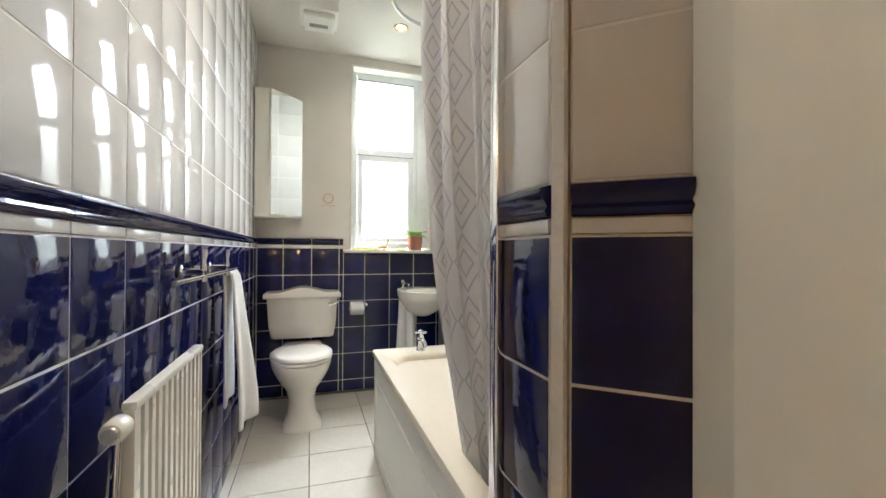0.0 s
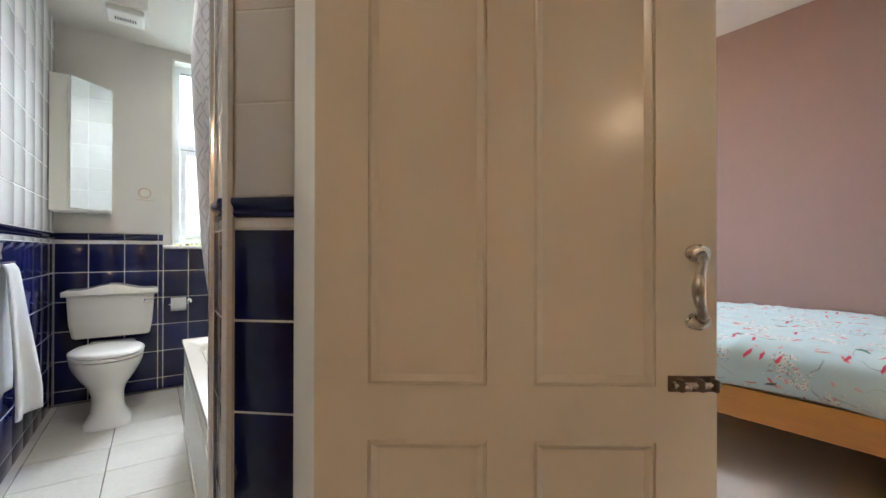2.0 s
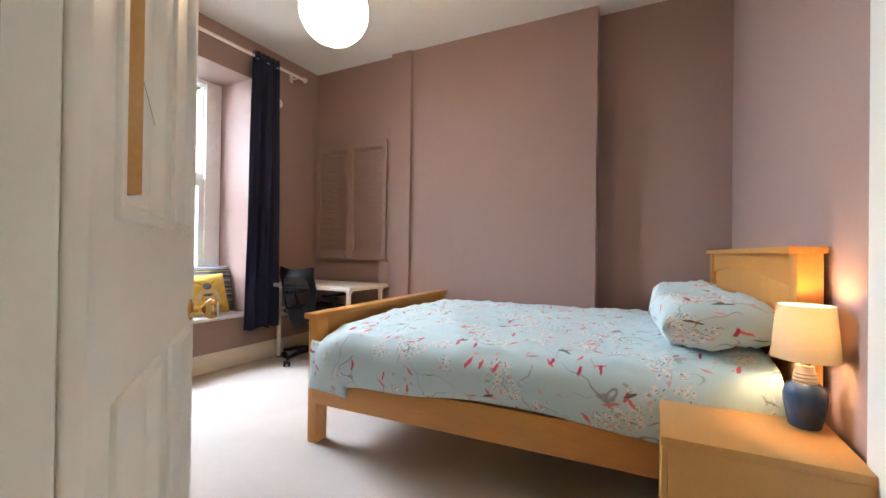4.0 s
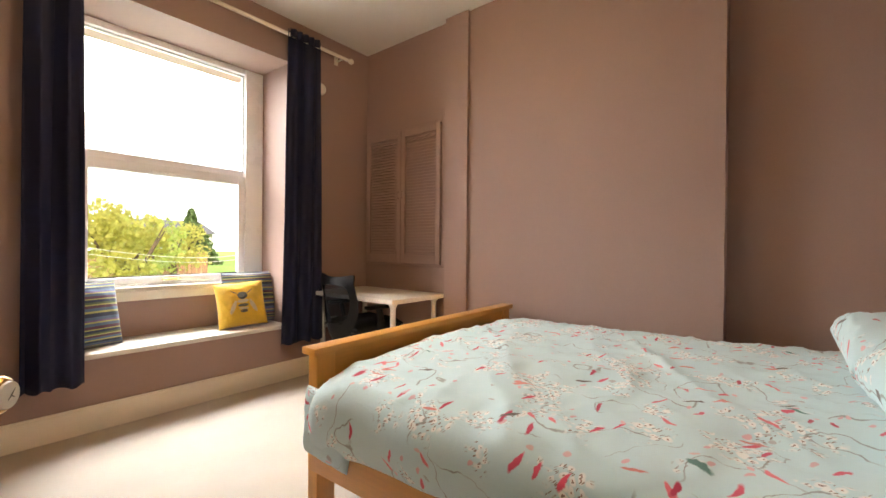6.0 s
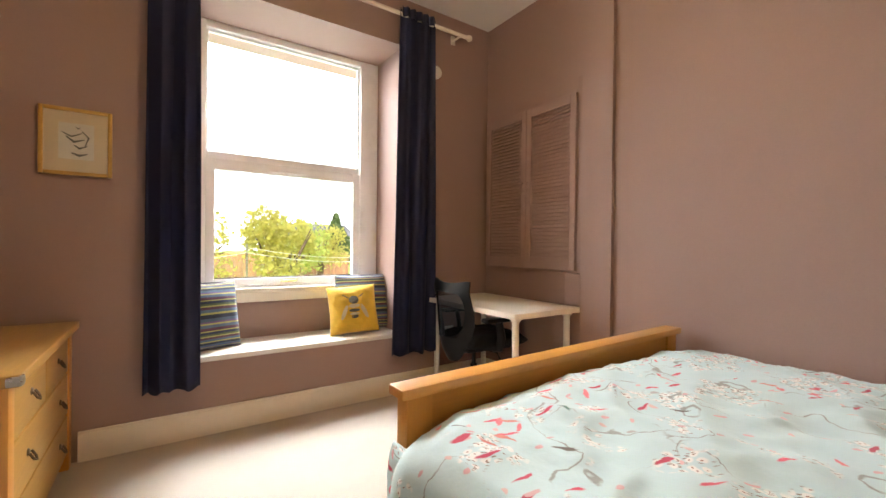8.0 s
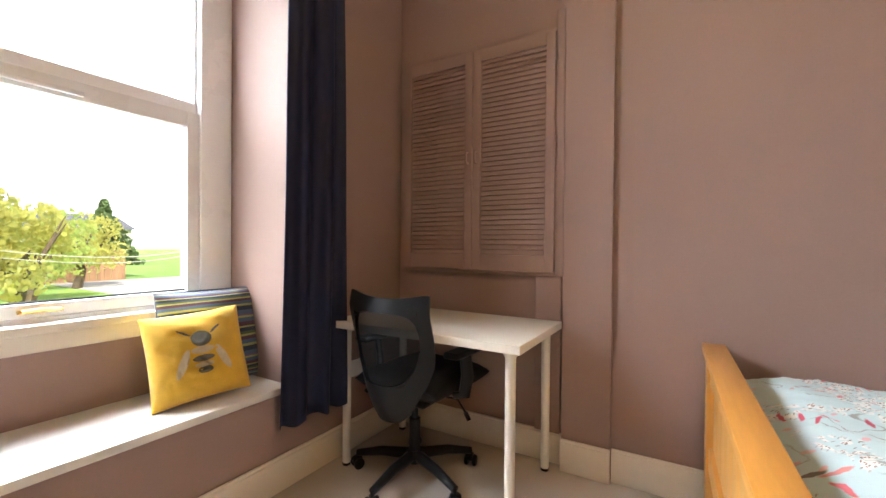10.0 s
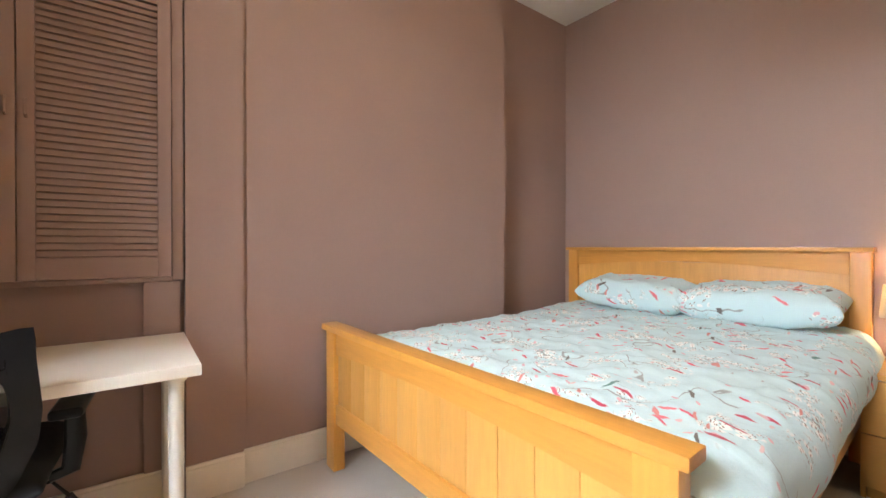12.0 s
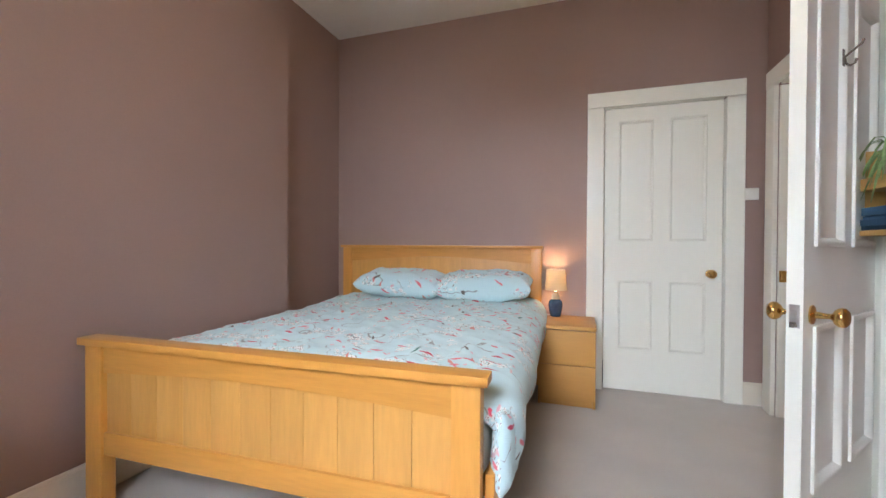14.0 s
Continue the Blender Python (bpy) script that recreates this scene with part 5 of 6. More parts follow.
part("pot", lathe([(0, 0), (0.038, 0), (0.052, 0.085), (0.055, 0.09), (0.048, 0.09), (0.046, 0.08), (0, 0.078)], 24, pose(1.54, 1.33, 1.29)), CLAY, pp)
rnd = random.Random(4)
for k in range(34):
    a = rnd.uniform(0, 2 * math.pi)
    ln = rnd.uniform(0.12, 0.24)
    rise = rnd.uniform(0.03, 0.16)
    c, s = math.cos(a), math.sin(a)
    if c < 0:
        ln *= 0.22
    pts = []
    for i in range(7):
        f = i / 6
        pts.append((1.54 + c * ln * f * (0.6 if c > 0 else 1), 1.33 + s * ln * f, 1.375 + rise * math.sin(f * 2.6) - 0.20 * f * f * (ln / 0.2)))
    part("leaf", tube(pts, [0.004, 0.006, 0.007, 0.007, 0.006, 0.004, 0.001], 6, flat=0.18), SPIDER_LEAF, pp)
for k, (z, h, y0, y1, dx) in enumerate(((1.12, 0.018, 1.23, 1.42, 0), (1.138, 0.022, 1.235, 1.43, 0.01), (1.160, 0.016, 1.225, 1.41, -0.008), (1.176, 0.03, 1.24, 1.43, 0.004))):
    bk = thing("book", "blue paperback lying flat in a pile on the shelf", "book", pose(1.54, 1.33, z), group="pile of books")
    part("cover", boxes([(1.490 + dx, 1.600 + dx, y0, y1, z, z + 0.002), (1.490 + dx, 1.600 + dx, y0, y1, z + h - 0.002, z + h), (1.597 + dx, 1.600 + dx, y0, y1, z + 0.002, z + h - 0.002)]), BOOK_BLUE, bk)
    part("page_block", box(1.491 + dx, 1.597 + dx, y0 + 0.003, y1 - 0.003, z + 0.002, z + h - 0.002, 0), PAPER_EDGE, bk)

# ---- bathroom: toilet ----
wc = thing("toilet", "cream close-coupled toilet with closed seat and low-level cistern", "toilet", pose(0.33, 3.85, 0))
TX = 0.318


def oval(cx, cy, rx, ry, z, n=36, power=2.0, back=None):
    pts = []
    for k in range(n):
        a = 2 * math.pi * k / n
        c, s = math.cos(a), math.sin(a)
        r = (abs(c) ** power + abs(s) ** power) ** (-1 / power)
        y = cy + ry * s * r
        if back is not None:
            y = min(y, back)
        pts.append((cx + rx * c * r, y, z))
    return pts


part("pan", loft([oval(TX + 0.005, 3.62, 0.118, 0.155, 0.0, power=3), oval(TX + 0.005, 3.62, 0.115, 0.15, 0.02, power=3), oval(TX + 0.003, 3.64, 0.085, 0.11, 0.07), oval(TX, 3.65, 0.078, 0.105, 0.16), oval(TX, 3.64, 0.095, 0.13, 0.22),
                  oval(TX, 3.63, 0.135, 0.18, 0.28), oval(TX, 3.63, 0.165, 0.215, 0.335), oval(TX, 3.63, 0.178, 0.235, 0.375), oval(TX, 3.63, 0.178, 0.235, 0.395)]), CERAMIC, wc, smooth=60)
part("seat", loft([oval(TX, 3.635, 0.172, 0.228, 0.397), oval(TX, 3.635, 0.182, 0.240, 0.402), oval(TX, 3.635, 0.182, 0.240, 0.413), oval(TX, 3.635, 0.176, 0.234, 0.417)]), CERAMIC, wc, smooth=60)
part("lid", loft([oval(TX, 3.64, 0.178, 0.235, 0.419), oval(TX, 3.64, 0.186, 0.244, 0.424), oval(TX, 3.64, 0.184, 0.242, 0.436), oval(TX, 3.64, 0.165, 0.22, 0.446), oval(TX, 3.64, 0.10, 0.14, 0.450)]), CERAMIC, wc, "cream seat lid", smooth=60)
part("pan_shelf", box(TX - 0.13, TX + 0.13, 3.78, 4.08, 0.34, 0.42, 0.03, 3), CERAMIC, wc)
cis = part("cistern", loft([[(TX + x * w, y, z) for x, y in ((-1, 3.965 - d), (-0.9, 3.95 - d), (0.9, 3.95 - d), (1, 3.965 - d), (1, 4.13), (-1, 4.13))] for w, d, z in ((0.200, -0.015, 0.455), (0.208, -0.008, 0.465), (0.222, 0.0, 0.55), (0.232, 0.006, 0.72), (0.235, 0.008, 0.735))]), CERAMIC, wc, smooth=40)
lid = bmesh.new()
prev = []
for i in range(33):
    u = i / 32 * 2 - 1
    h = 0.775 + (0.034 * 0.5 * (1 + math.cos(math.pi * min(1, abs(u) / 0.72)))) - 0.008 * max(0, abs(u) - 0.9) * 10
    x = TX + u * 0.255
    ring = [lid.verts.new((x, y, z)) for y, z in ((3.925, 0.736), (3.918, 0.744), (3.918, 0.766), (3.925, h), (4.132, h), (4.132, 0.736))]
    if prev:
        for k in range(6):
            lid.faces.new((prev[k], prev[(k + 1) % 6], ring[(k + 1) % 6], ring[k]))
    else:
        lid.faces.new(ring[::-1])
    prev = ring
lid.faces.new(prev)
bmesh.ops.recalc_face_normals(lid, faces=lid.faces)
part("cistern_lid", lid, CERAMIC, wc, "arched cistern lid", smooth=35)
part("flush_lever", merge(tube([(TX + 0.185, 3.945, 0.69), (TX + 0.185, 3.925, 0.69), (TX + 0.235, 3.915, 0.705)], [0.013, 0.011, 0.006], 12), lathe([(0, 0.008), (0.016, 0.005), (0.018, 0)], 18, pose(TX + 0.185, 3.948, 0.69, 90, 0, 0))), CHROME, wc, "chrome flush lever")

# ---- bath ----
bt = thing("bathtub", "cream acrylic bathtub with a panelled side, along the wall", "bathtub", pose(1.02, 2.34, 0))
X0, X1, Y0, Y1, RZ = 0.675, 1.368, 1.585, 3.107, 0.545


def rrect(x0, x1, y0, y1, z, r, n=8):
    pts = []
    for cx, cy, a0 in ((x1 - r, y1 - r, 0), (x0 + r, y1 - r, 90), (x0 + r, y0 + r, 180), (x1 - r, y0 + r, 270)):
        for k in range(n + 1):
            a = radians(a0 + 90 * k / n)
            pts.append((cx + r * math.cos(a), cy + r * math.sin(a), z))
    return pts


part("tub", loft([rrect(X0 + 0.004, X1, Y0, Y1, RZ - 0.03, 0.02), rrect(X0, X1, Y0, Y1, RZ - 0.012, 0.022), rrect(X0 + 0.003, X1 - 0.003, Y0 + 0.003, Y1 - 0.003, RZ, 0.022), rrect(X0 + 0.065, X1 - 0.05, Y0 + 0.07, Y1 - 0.15, RZ, 0.11),
                  rrect(X0 + 0.078, X1 - 0.062, Y0 + 0.085, Y1 - 0.165, RZ - 0.02, 0.12), rrect(X0 + 0.105, X1 - 0.09, Y0 + 0.19, Y1 - 0.20, 0.30, 0.13), rrect(X0 + 0.14, X1 - 0.125, Y0 + 0.28, Y1 - 0.24, 0.19, 0.12), rrect(X0 + 0.22, X1 - 0.20, Y0 + 0.4, Y1 - 0.33, 0.165, 0.08)]),
     ACRYLIC, bt, smooth=50)
pan = part("bath_panel", box(X0 + 0.014, X0 + 0.028, Y0 + 0.004, Y1 - 0.004, 0.01, RZ - 0.03, 0.003), WHITE_GLOSS, bt, "white moulded bath panel")
part("panel_moulding", boxes([(X0 + 0.008, X0 + 0.0145, 1.68, 3.03, 0.395, 0.410), (X0 + 0.008, X0 + 0.0145, 1.68, 3.03, 0.075, 0.090), (X0 + 0.008, X0 + 0.0145, 3.015, 3.03, 0.09, 0.395), (X0 + 0.008, X0 + 0.0145, 1.68, 1.695, 0.09, 0.395)], 0.003), WHITE_GLOSS, pan)
part("end_panel", box(X0 + 0.028, X1 - 0.004, Y1 - 0.018, Y1 - 0.004, 0.01, RZ - 0.03, 0.002), WHITE_GLOSS, bt)
part("waste", lathe([(0.0, 0.006), (0.024, 0.006), (0.030, 0.003), (0.032, 0)], 24, pose(1.0, 2.62, 0.166)), CHROME, bt, "chrome plughole")
part("overflow", lathe([(0, 0.010), (0.022, 0.009), (0.030, 0.004), (0.031, 0)], 24, pose(1.04, 2.925, 0.46, 78, 0, 0)), CHROME, bt, "round chrome overflow")
for x in (0.92, 1.12):
    tp = part("tap", merge(lathe([(0.024, 0), (0.022, 0.008), (0.014, 0.014), (0.013, 0.05), (0.018, 0.06), (0.016, 0.075), (0.009, 0.08), (0.008, 0.098), (0.012, 0.102), (0, 0.108)], 20, pose(x, 3.03, RZ)),
                           tube([(x, 3.03, RZ + 0.052), (x, 2.99, RZ + 0.06), (x, 2.95, RZ + 0.052), (x, 2.935, RZ + 0.03)], [0.013, 0.012, 0.011, 0.010], 12)), CHROME, bt, "chrome bath pillar tap")
    part("tap_handle", merge(tube([(x - 0.032, 3.03, RZ + 0.09), (x + 0.032, 3.03, RZ + 0.09)], 0.007, 8), tube([(x, 2.998, RZ + 0.09), (x, 3.062, RZ + 0.09)], 0.007, 8)), CHROME, tp)

# ---- shower curtain and rail ----
rl = thing("shower_rail", "chrome curtain rail bent round the bath, hung from the ceiling", "curtain rail", pose(0.85, 2.2, 2.2))
pts = [(0.72, 1.582, 2.30), (0.72, 2.82, 2.30)]
for k in range(9):
    a = radians(180 - 90 * k / 8)
    pts.append((1.00 + 0.28 * math.cos(a), 2.82 + 0.28 * math.sin(a), 2.30))
pts.append((1.368, 3.10, 2.30))
part("rail", tube(pts, 0.011, 12), CHROME, rl)
part("flange", lathe([(0, 0), (0.03, 0), (0.026, 0.008), (0.012, 0.012)], 18, pose(0.72, 1.581, 2.30, -90, 0, 0)), CHROME, rl)
part("ceiling_stay", tube([(0.722, 2.79, 2.30), (0.722, 2.79, AC)], 0.006, 8), CHROME, rl)
sc = thing("shower_curtain", "white shower curtain with grey diamonds, drawn back inside the bath", "shower curtain", pose(0.80, 1.75, 0.3))


def shower_fn(u, v):
    ph = u * 5 * 2 * math.pi
    y = 1.60 + u * 0.46
    drop = (1 - v) ** 2.2
    x = 0.712 - 0.035 * math.sin(v * math.pi) * u + 0.030 * math.sin(ph + 0.6 * math.sin(v * 3)) + 0.12 * drop * (0.5 + 0.5 * u) + 0.010 * math.sin(ph * 0.5 + v * 4)
    return x + 0.012 * noise.noise((u * 5, v * 4, 2)), y - 0.10 * drop * u + 0.01 * math.sin(ph * 1.7), 0.235 + v * 2.04


part("curtain_cloth", sheet(shower_fn, 150, 40, 1.1, 1.96, 0.0003), CURTAIN_PRINT, sc, smooth=180)
for k in range(8):
    part("curtain_ring", tube([(0.72 + 0.022 * math.cos(a), 1.62 + k * 0.058, 2.293 + 0.022 * math.sin(a)) for a in [j * math.pi / 6 for j in range(12)]], 0.0025, 6, closed=True), CHROME, sc)

# ---- basin with cloth, tap ----
bn = thing("wash_basin", "small white wall-hung basin beyond the bath", "wash basin", pose(1.18, 3.93, 0.6))
part("bowl", loft([oval(1.18, 4.00, 0.07, 0.10, 0.58, back=4.135), oval(1.18, 3.97, 0.13, 0.16, 0.625, back=4.135), oval(1.18, 3.94, 0.175, 0.20, 0.70, back=4.135, power=2.6), oval(1.18, 3.93, 0.188, 0.22, 0.735, back=4.135, power=2.8), oval(1.18, 3.93, 0.190, 0.222, 0.775, back=4.135, power=2.8),
                   oval(1.18, 3.93, 0.178, 0.208, 0.782, back=4.13, power=2.8), oval(1.18, 3.90, 0.140, 0.160, 0.775), oval(1.18, 3.90, 0.11, 0.12, 0.70), oval(1.18, 3.91, 0.05, 0.05, 0.66)]), CERAMIC, bn, smooth=50)
for x in (1.05,):
    part("tap", merge(lathe([(0.018, 0), (0.012, 0.012), (0.012, 0.04), (0.018, 0.05), (0.012, 0.062), (0, 0.066)], 16, pose(x, 4.07, 0.78)), tube([(x, 4.07, 0.815), (x + 0.02, 4.03, 0.825), (x + 0.03, 3.99, 0.81)], [0.010, 0.009, 0.008], 10)), CHROME, bn, "chrome basin tap")
part("waste_pipe", tube([(1.12, 3.98, 0.60), (1.125, 3.98, 0.46), (1.13, 4.0, 0.40), (1.14, 4.10, 0.40)], 0.016, 12), BLACK_PLASTIC, bn, "dark waste pipe")
hc = thing("hand_towel", "white cloth hanging under the basin", "towel", pose(1.05, 3.98, 0.3))
part("towel_cloth", sheet(lambda u, v: (1.005 + 0.13 * u - 0.03 * (1 - v) * (1 - u), 3.955 + 0.018 * math.sin(u * 14 + v * 2), 0.30 + 0.40 * v), 30, 14, 0.2, 0.4, 0.006), TOWEL, hc, smooth=180)

# ---- mirror cabinet in the corner ----
mc = thing("mirror_cabinet", "white corner cabinet with a tall mirrored door", "bathroom cabinet", pose(0.1, 4.05, 1.30))
part("cabinet_body", prism([(0.004, 3.935), (0.090, 3.935), (0.290, 4.128), (0.290, 4.139), (0.004, 4.139)], 1.305, 2.165), WHITE_GLOSS, mc)
dm = pose(0.190, 4.0275, 1.735, 0, 0, 44)
mdoor = part("mirror_door", box(-0.139, 0.139, -0.020, -0.004, -0.43, 0.43, 0.002, 2, dm), WHITE_GLOSS, mc)
part("mirror_glass", box(-0.136, 0.136, -0.0235, -0.0205, -0.424, 0.424, 0, 2, dm), MIRROR, mdoor, "clear mirror glass")
part("cabinet_shelf_edge", box(0.004, 0.300, 3.93, 4.138, 1.292, 1.304, 0.002), WHITE_GLOSS, mc)

# ---- radiator ----
rd = thing("radiator", "white ribbed panel radiator on the tiled wall", "radiator", pose(0.07, 1.87, 0.1))
RY0, RY1 = 1.69, 2.105
bm = bmesh.new()
prev = None
NR = 96
for i in range(NR + 1):
    y = RY0 + (RY1 - RY0) * i / NR
    ph = (i % 8) / 8
    x = 0.100 - (0.010 if ph < 0.30 else 0.0)
    a = bm.verts.new((x, y, 0.135)), bm.verts.new((x, y, 0.808))
    if prev:
        bm.faces.new((prev[0], a[0], a[1], prev[1]))
    prev = a
part("front_panel", bm, ENAMEL, rd, smooth=0)
part("back_panel", box(0.074, 0.086, RY0 + 0.01, RY1 - 0.01, 0.12, 0.780, 0.003), ENAMEL, rd)
part("side_cover", box(0.086, 0.104, RY0 - 0.004, RY0 + 0.006, 0.125, 0.813, 0.004), ENAMEL, rd)
part("side_cover", box(0.086, 0.104, RY1 - 0.006, RY1 + 0.004, 0.125, 0.813, 0.004), ENAMEL, rd)
part("top_grille", box(0.084, 0.107, RY0 - 0.004, RY1 + 0.004, 0.810, 0.825, 0.005), ENAMEL, rd)
for y in (RY0 + 0.08, RY1 - 0.11):
    part("wall_bracket", box(0.0, 0.074, y, y + 0.03, 0.2, 0.5, 0), ENAMEL, rd)
part("bottom_edge", box(0.088, 0.103, RY0, RY1, 0.120, 0.140, 0.004), ENAMEL, rd)
valve = part("valve", merge(tube([(0.090, RY0 + 0.01, 0.795), (0.090, RY0 - 0.015, 0.795)], 0.011, 14), lathe([(0, 0.0), (0.015, 0.0), (0.0175, 0.006), (0.0175, 0.035), (0.0145, 0.041), (0, 0.042)], 24, pose(0.090, RY0 - 0.012, 0.795, 90, 0, 0))), ENAMEL, rd)
part("valve_cap", lathe([(0, 0), (0.0125, 0), (0.011, 0.004), (0, 0.004)], 18, pose(0.090, RY0 - 0.054, 0.795, 90, 0, 0)), STEEL, valve, "worn steel end of the valve")
part("bleed_plug", tube([(0.07, RY1 + 0.004, 0.76), (0.07, RY1 + 0.03, 0.76)], 0.014, 12), ENAMEL, rd)
part("pipe", tube([(0.085, RY0 - 0.012, 0.785), (0.070, RY0 - 0.012, 0.4), (0.06, RY0 - 0.012, 0.0)], 0.0075, 10), CHROME, rd)

# ---- towel bar with towel ----
tb = thing("towel_bar", "chrome towel rail with two posts on the tiles", "towel rail", pose(0.05, 2.5, 1.0))
part("bar", tube([(0.062, 2.03, 0.985), (0.062, 2.88, 0.985)], 0.007, 12), CHROME, tb)
for y in (2.30, 2.66):
    post = part("post", lathe([(0.0, 0.0), (0.020, 0.0), (0.020, 0.006), (0.010, 0.010), (0.009, 0.05), (0.013, 0.056), (0.013, 0.068), (0, 0.070)], 18, pose(0.001, y, 1.0, 0, 90, 0)), CHROME, tb)
    part("post_drop", lathe([(0.010, -0.03), (0.012, -0.02), (0.007, -0.01), (0.012, 0.01), (0.008, 0.03), (0.013, 0.05), (0.013, 0.065), (0, 0.068)], 16, pose(0.062, y, 1.0)), CHROME, post)
tw = thing("towel", "white hand towel folded over the chrome rail", "towel", pose(0.06, 2.8, 0.3))


def towel_fn(u, v):
    s = (v - 0.42) * 1.25
    x = 0.062 + (0.018 if s < 0 else -0.018) * min(1, abs(s) / 0.03) + 0.012 * (math.sin(u * 9 + 1) * min(1, abs(s) * 3)) * (1 if s < 0 else 0.4) + (0.12 * min(0.45, abs(s)) * (0.35 + u) if s < 0 else 0)
    z = 0.995 - abs(s) * (1.22 if s < 0 else 0.75) + (0.0 if abs(s) > 0.02 else 0)
    y = 2.70 + u * (0.15 + 0.10 * min(1, abs(s) * 1.6)) + 0.02 * abs(s) * math.sin(u * 5)
    return x, y, z


part("towel_cloth", sheet(towel_fn, 26, 60, 0.25, 1.2, 0.008), TOWEL, tw, smooth=180)

# ---- small bathroom things ----
tr = thing("toilet_roll", "white toilet roll on a chrome holder on navy tiles", "toilet roll", pose(0.70, 4.09, 0.63))
part("roll", lathe([(0.016, -0.048), (0.048, -0.048), (0.050, -0.044), (0.050, 0.044), (0.048, 0.048), (0.016, 0.048), (0.016, -0.048)], 30, pose(0.70, 4.075, 0.635, 0, 90, 0)), TOWEL, tr)
part("holder", tube([(0.640, 4.075, 0.635), (0.765, 4.075, 0.635), (0.772, 4.09, 0.645), (0.772, 4.139, 0.65)], 0.006, 10), CHROME, tr)
part("holder_rose", lathe([(0, 0.006), (0.018, 0.005), (0.02, 0)], 18, pose(0.772, 4.139, 0.65, 90, 0, 0)), CHROME, tr)

pt = thing("potted_plant", "small green plant in a terracotta pot on the sill", "plant", pose(1.16, 4.12, 1.074))
part("pot", lathe([(0, 0), (0.046, 0), (0.052, 0.008), (0.060, 0.085), (0.060, 0.108), (0.054, 0.108), (0.053, 0.095), (0, 0.092)], 28, pose(1.16, 4.125, 1.074)), TERRACOTTA, pt, "terracotta pot")
rnd = random.Random(8)
for k in range(22):
    a, ln = k * 2.4, rnd.uniform(0.075, 0.125)
    tilt = rnd.uniform(0.35, 1.15)
    c, s = math.cos(a), math.sin(a)
    w = rnd.uniform(0.020, 0.030)
    base = Vector((1.16 + 0.01 * c, 4.125 + 0.01 * s, 1.178))

    def leaf_fn(u, v, c=c, s=s, ln=ln, tilt=tilt, w=w, base=base):
        r = ln * (0.25 + 0.75 * v)
        side = (u - 0.5) * 2 * w * math.sin(math.pi * min(1, 0.12 + v * 0.9)) ** 0.7
        return base + Vector((c * r * math.cos(tilt) - s * side, s * r * math.cos(tilt) * 0.7 + c * side, r * math.sin(tilt) * 0.8 - 0.03 * v * v + 0.012 * abs(u - 0.5)))

    part("leaf", sheet(leaf_fn, 4, 6, thick=0.0012), LEAF, pt, smooth=180)
    part("stem", tube([base - Vector((0, 0, 0.01)), base + Vector((c * ln * 0.3 * math.cos(tilt), s * ln * 0.3 * math.cos(tilt) * 0.7, ln * 0.3 * math.sin(tilt) * 0.8))], 0.0015, 5), LEAF, pt)

FILLER = material("bare_filler", (0.60, 0.42, 0.27), 0.9, var=0.25, scale=30, grain=120, bump=0.1)
scar = thing("filler_ring", "ring of bare filler left on the cream bathroom wall", "wall mark", pose(0.49, 4.14, 1.46), kind="structure")
part("ring", tube([(0.49 + 0.036 * math.cos(2 * math.pi * k / 24), 4.139, 1.46 + 0.034 * math.sin(2 * math.pi * k / 24)) for k in range(24)], 0.0045, 6, closed=True), FILLER, scar)
part("crack", tube([(0.435, 4.1395, 1.405), (0.46, 4.1395, 1.411), (0.51, 4.1395, 1.404), (0.55, 4.1395, 1.412)], 0.002, 6), FILLER, scar)

fan = thing("extractor_fan", "white square extractor fan box under the bathroom ceiling", "extractor fan", pose(0.4, 3.5, 2.5))
part("fan_body", box(0.295, 0.515, 3.40, 3.62, 2.46, AC - 0.001, 0.006), SWITCH_PLASTIC, fan)
fg = part("fan_face", box(0.315, 0.495, 3.42, 3.60, 2.425, 2.459, 0.012, 3), SWITCH_PLASTIC, fan)
for k in range(9):
    part("fan_slot", box(0.352 + k * 0.012, 0.358 + k * 0.012, 3.50, 3.54, 2.4235, 2.4255, 0), SHADOW_LINE, fg)
# the fitting at y 2.05 is made up to go with the added fill lamp
for sx, sy in ((0.93, 3.62), (0.46, 2.05)):
    spot = thing("ceiling_spotlight", "lit brass-rimmed ceiling spotlight, real by the window, added as unseen fill nearer the door", "spotlight", pose(sx, sy, AC))
    part("rim", lathe([(0.030, -0.002), (0.044, -0.007), (0.048, 0)], 28, pose(sx, sy, AC)), BRASS, spot)
    part("lens", lathe([(0, -0.003), (0.030, -0.003), (0.030, 0)], 24, pose(sx, sy, AC)), SPOT_GLOW, spot)
wp = thing("stub_wall_profile", "glossy white and chrome upright trim at the bath's end", "trim", pose(0.68, 1.58, 0.56), kind="structure")
part("chrome_strip", box(0.664, 0.686, 1.582, 1.592, 0.56, 2.2, 0.003), CHROME, wp)
part("white_strip", box(0.662, 0.686, 1.560, 1.5815, 0.0, 2.5, 0.004), CHROME, wp)

# hall downlights that light the landing
for x, y in ((-0.80, 0.80), (0.22, -3.35)):
    dl = thing("ceiling_spotlight", "lit recessed hall spotlight", "spotlight", pose(x, y, 2.6))
    part("rim", lathe([(0.030, -0.002), (0.044, -0.007), (0.048, 0)], 24, pose(x, y, 2.6)), BRASS, dl)
    part("lens", lathe([(0, -0.003), (0.030, -0.003), (0.030, 0)], 24, pose(x, y, 2.6)), SPOT_GLOW, dl)

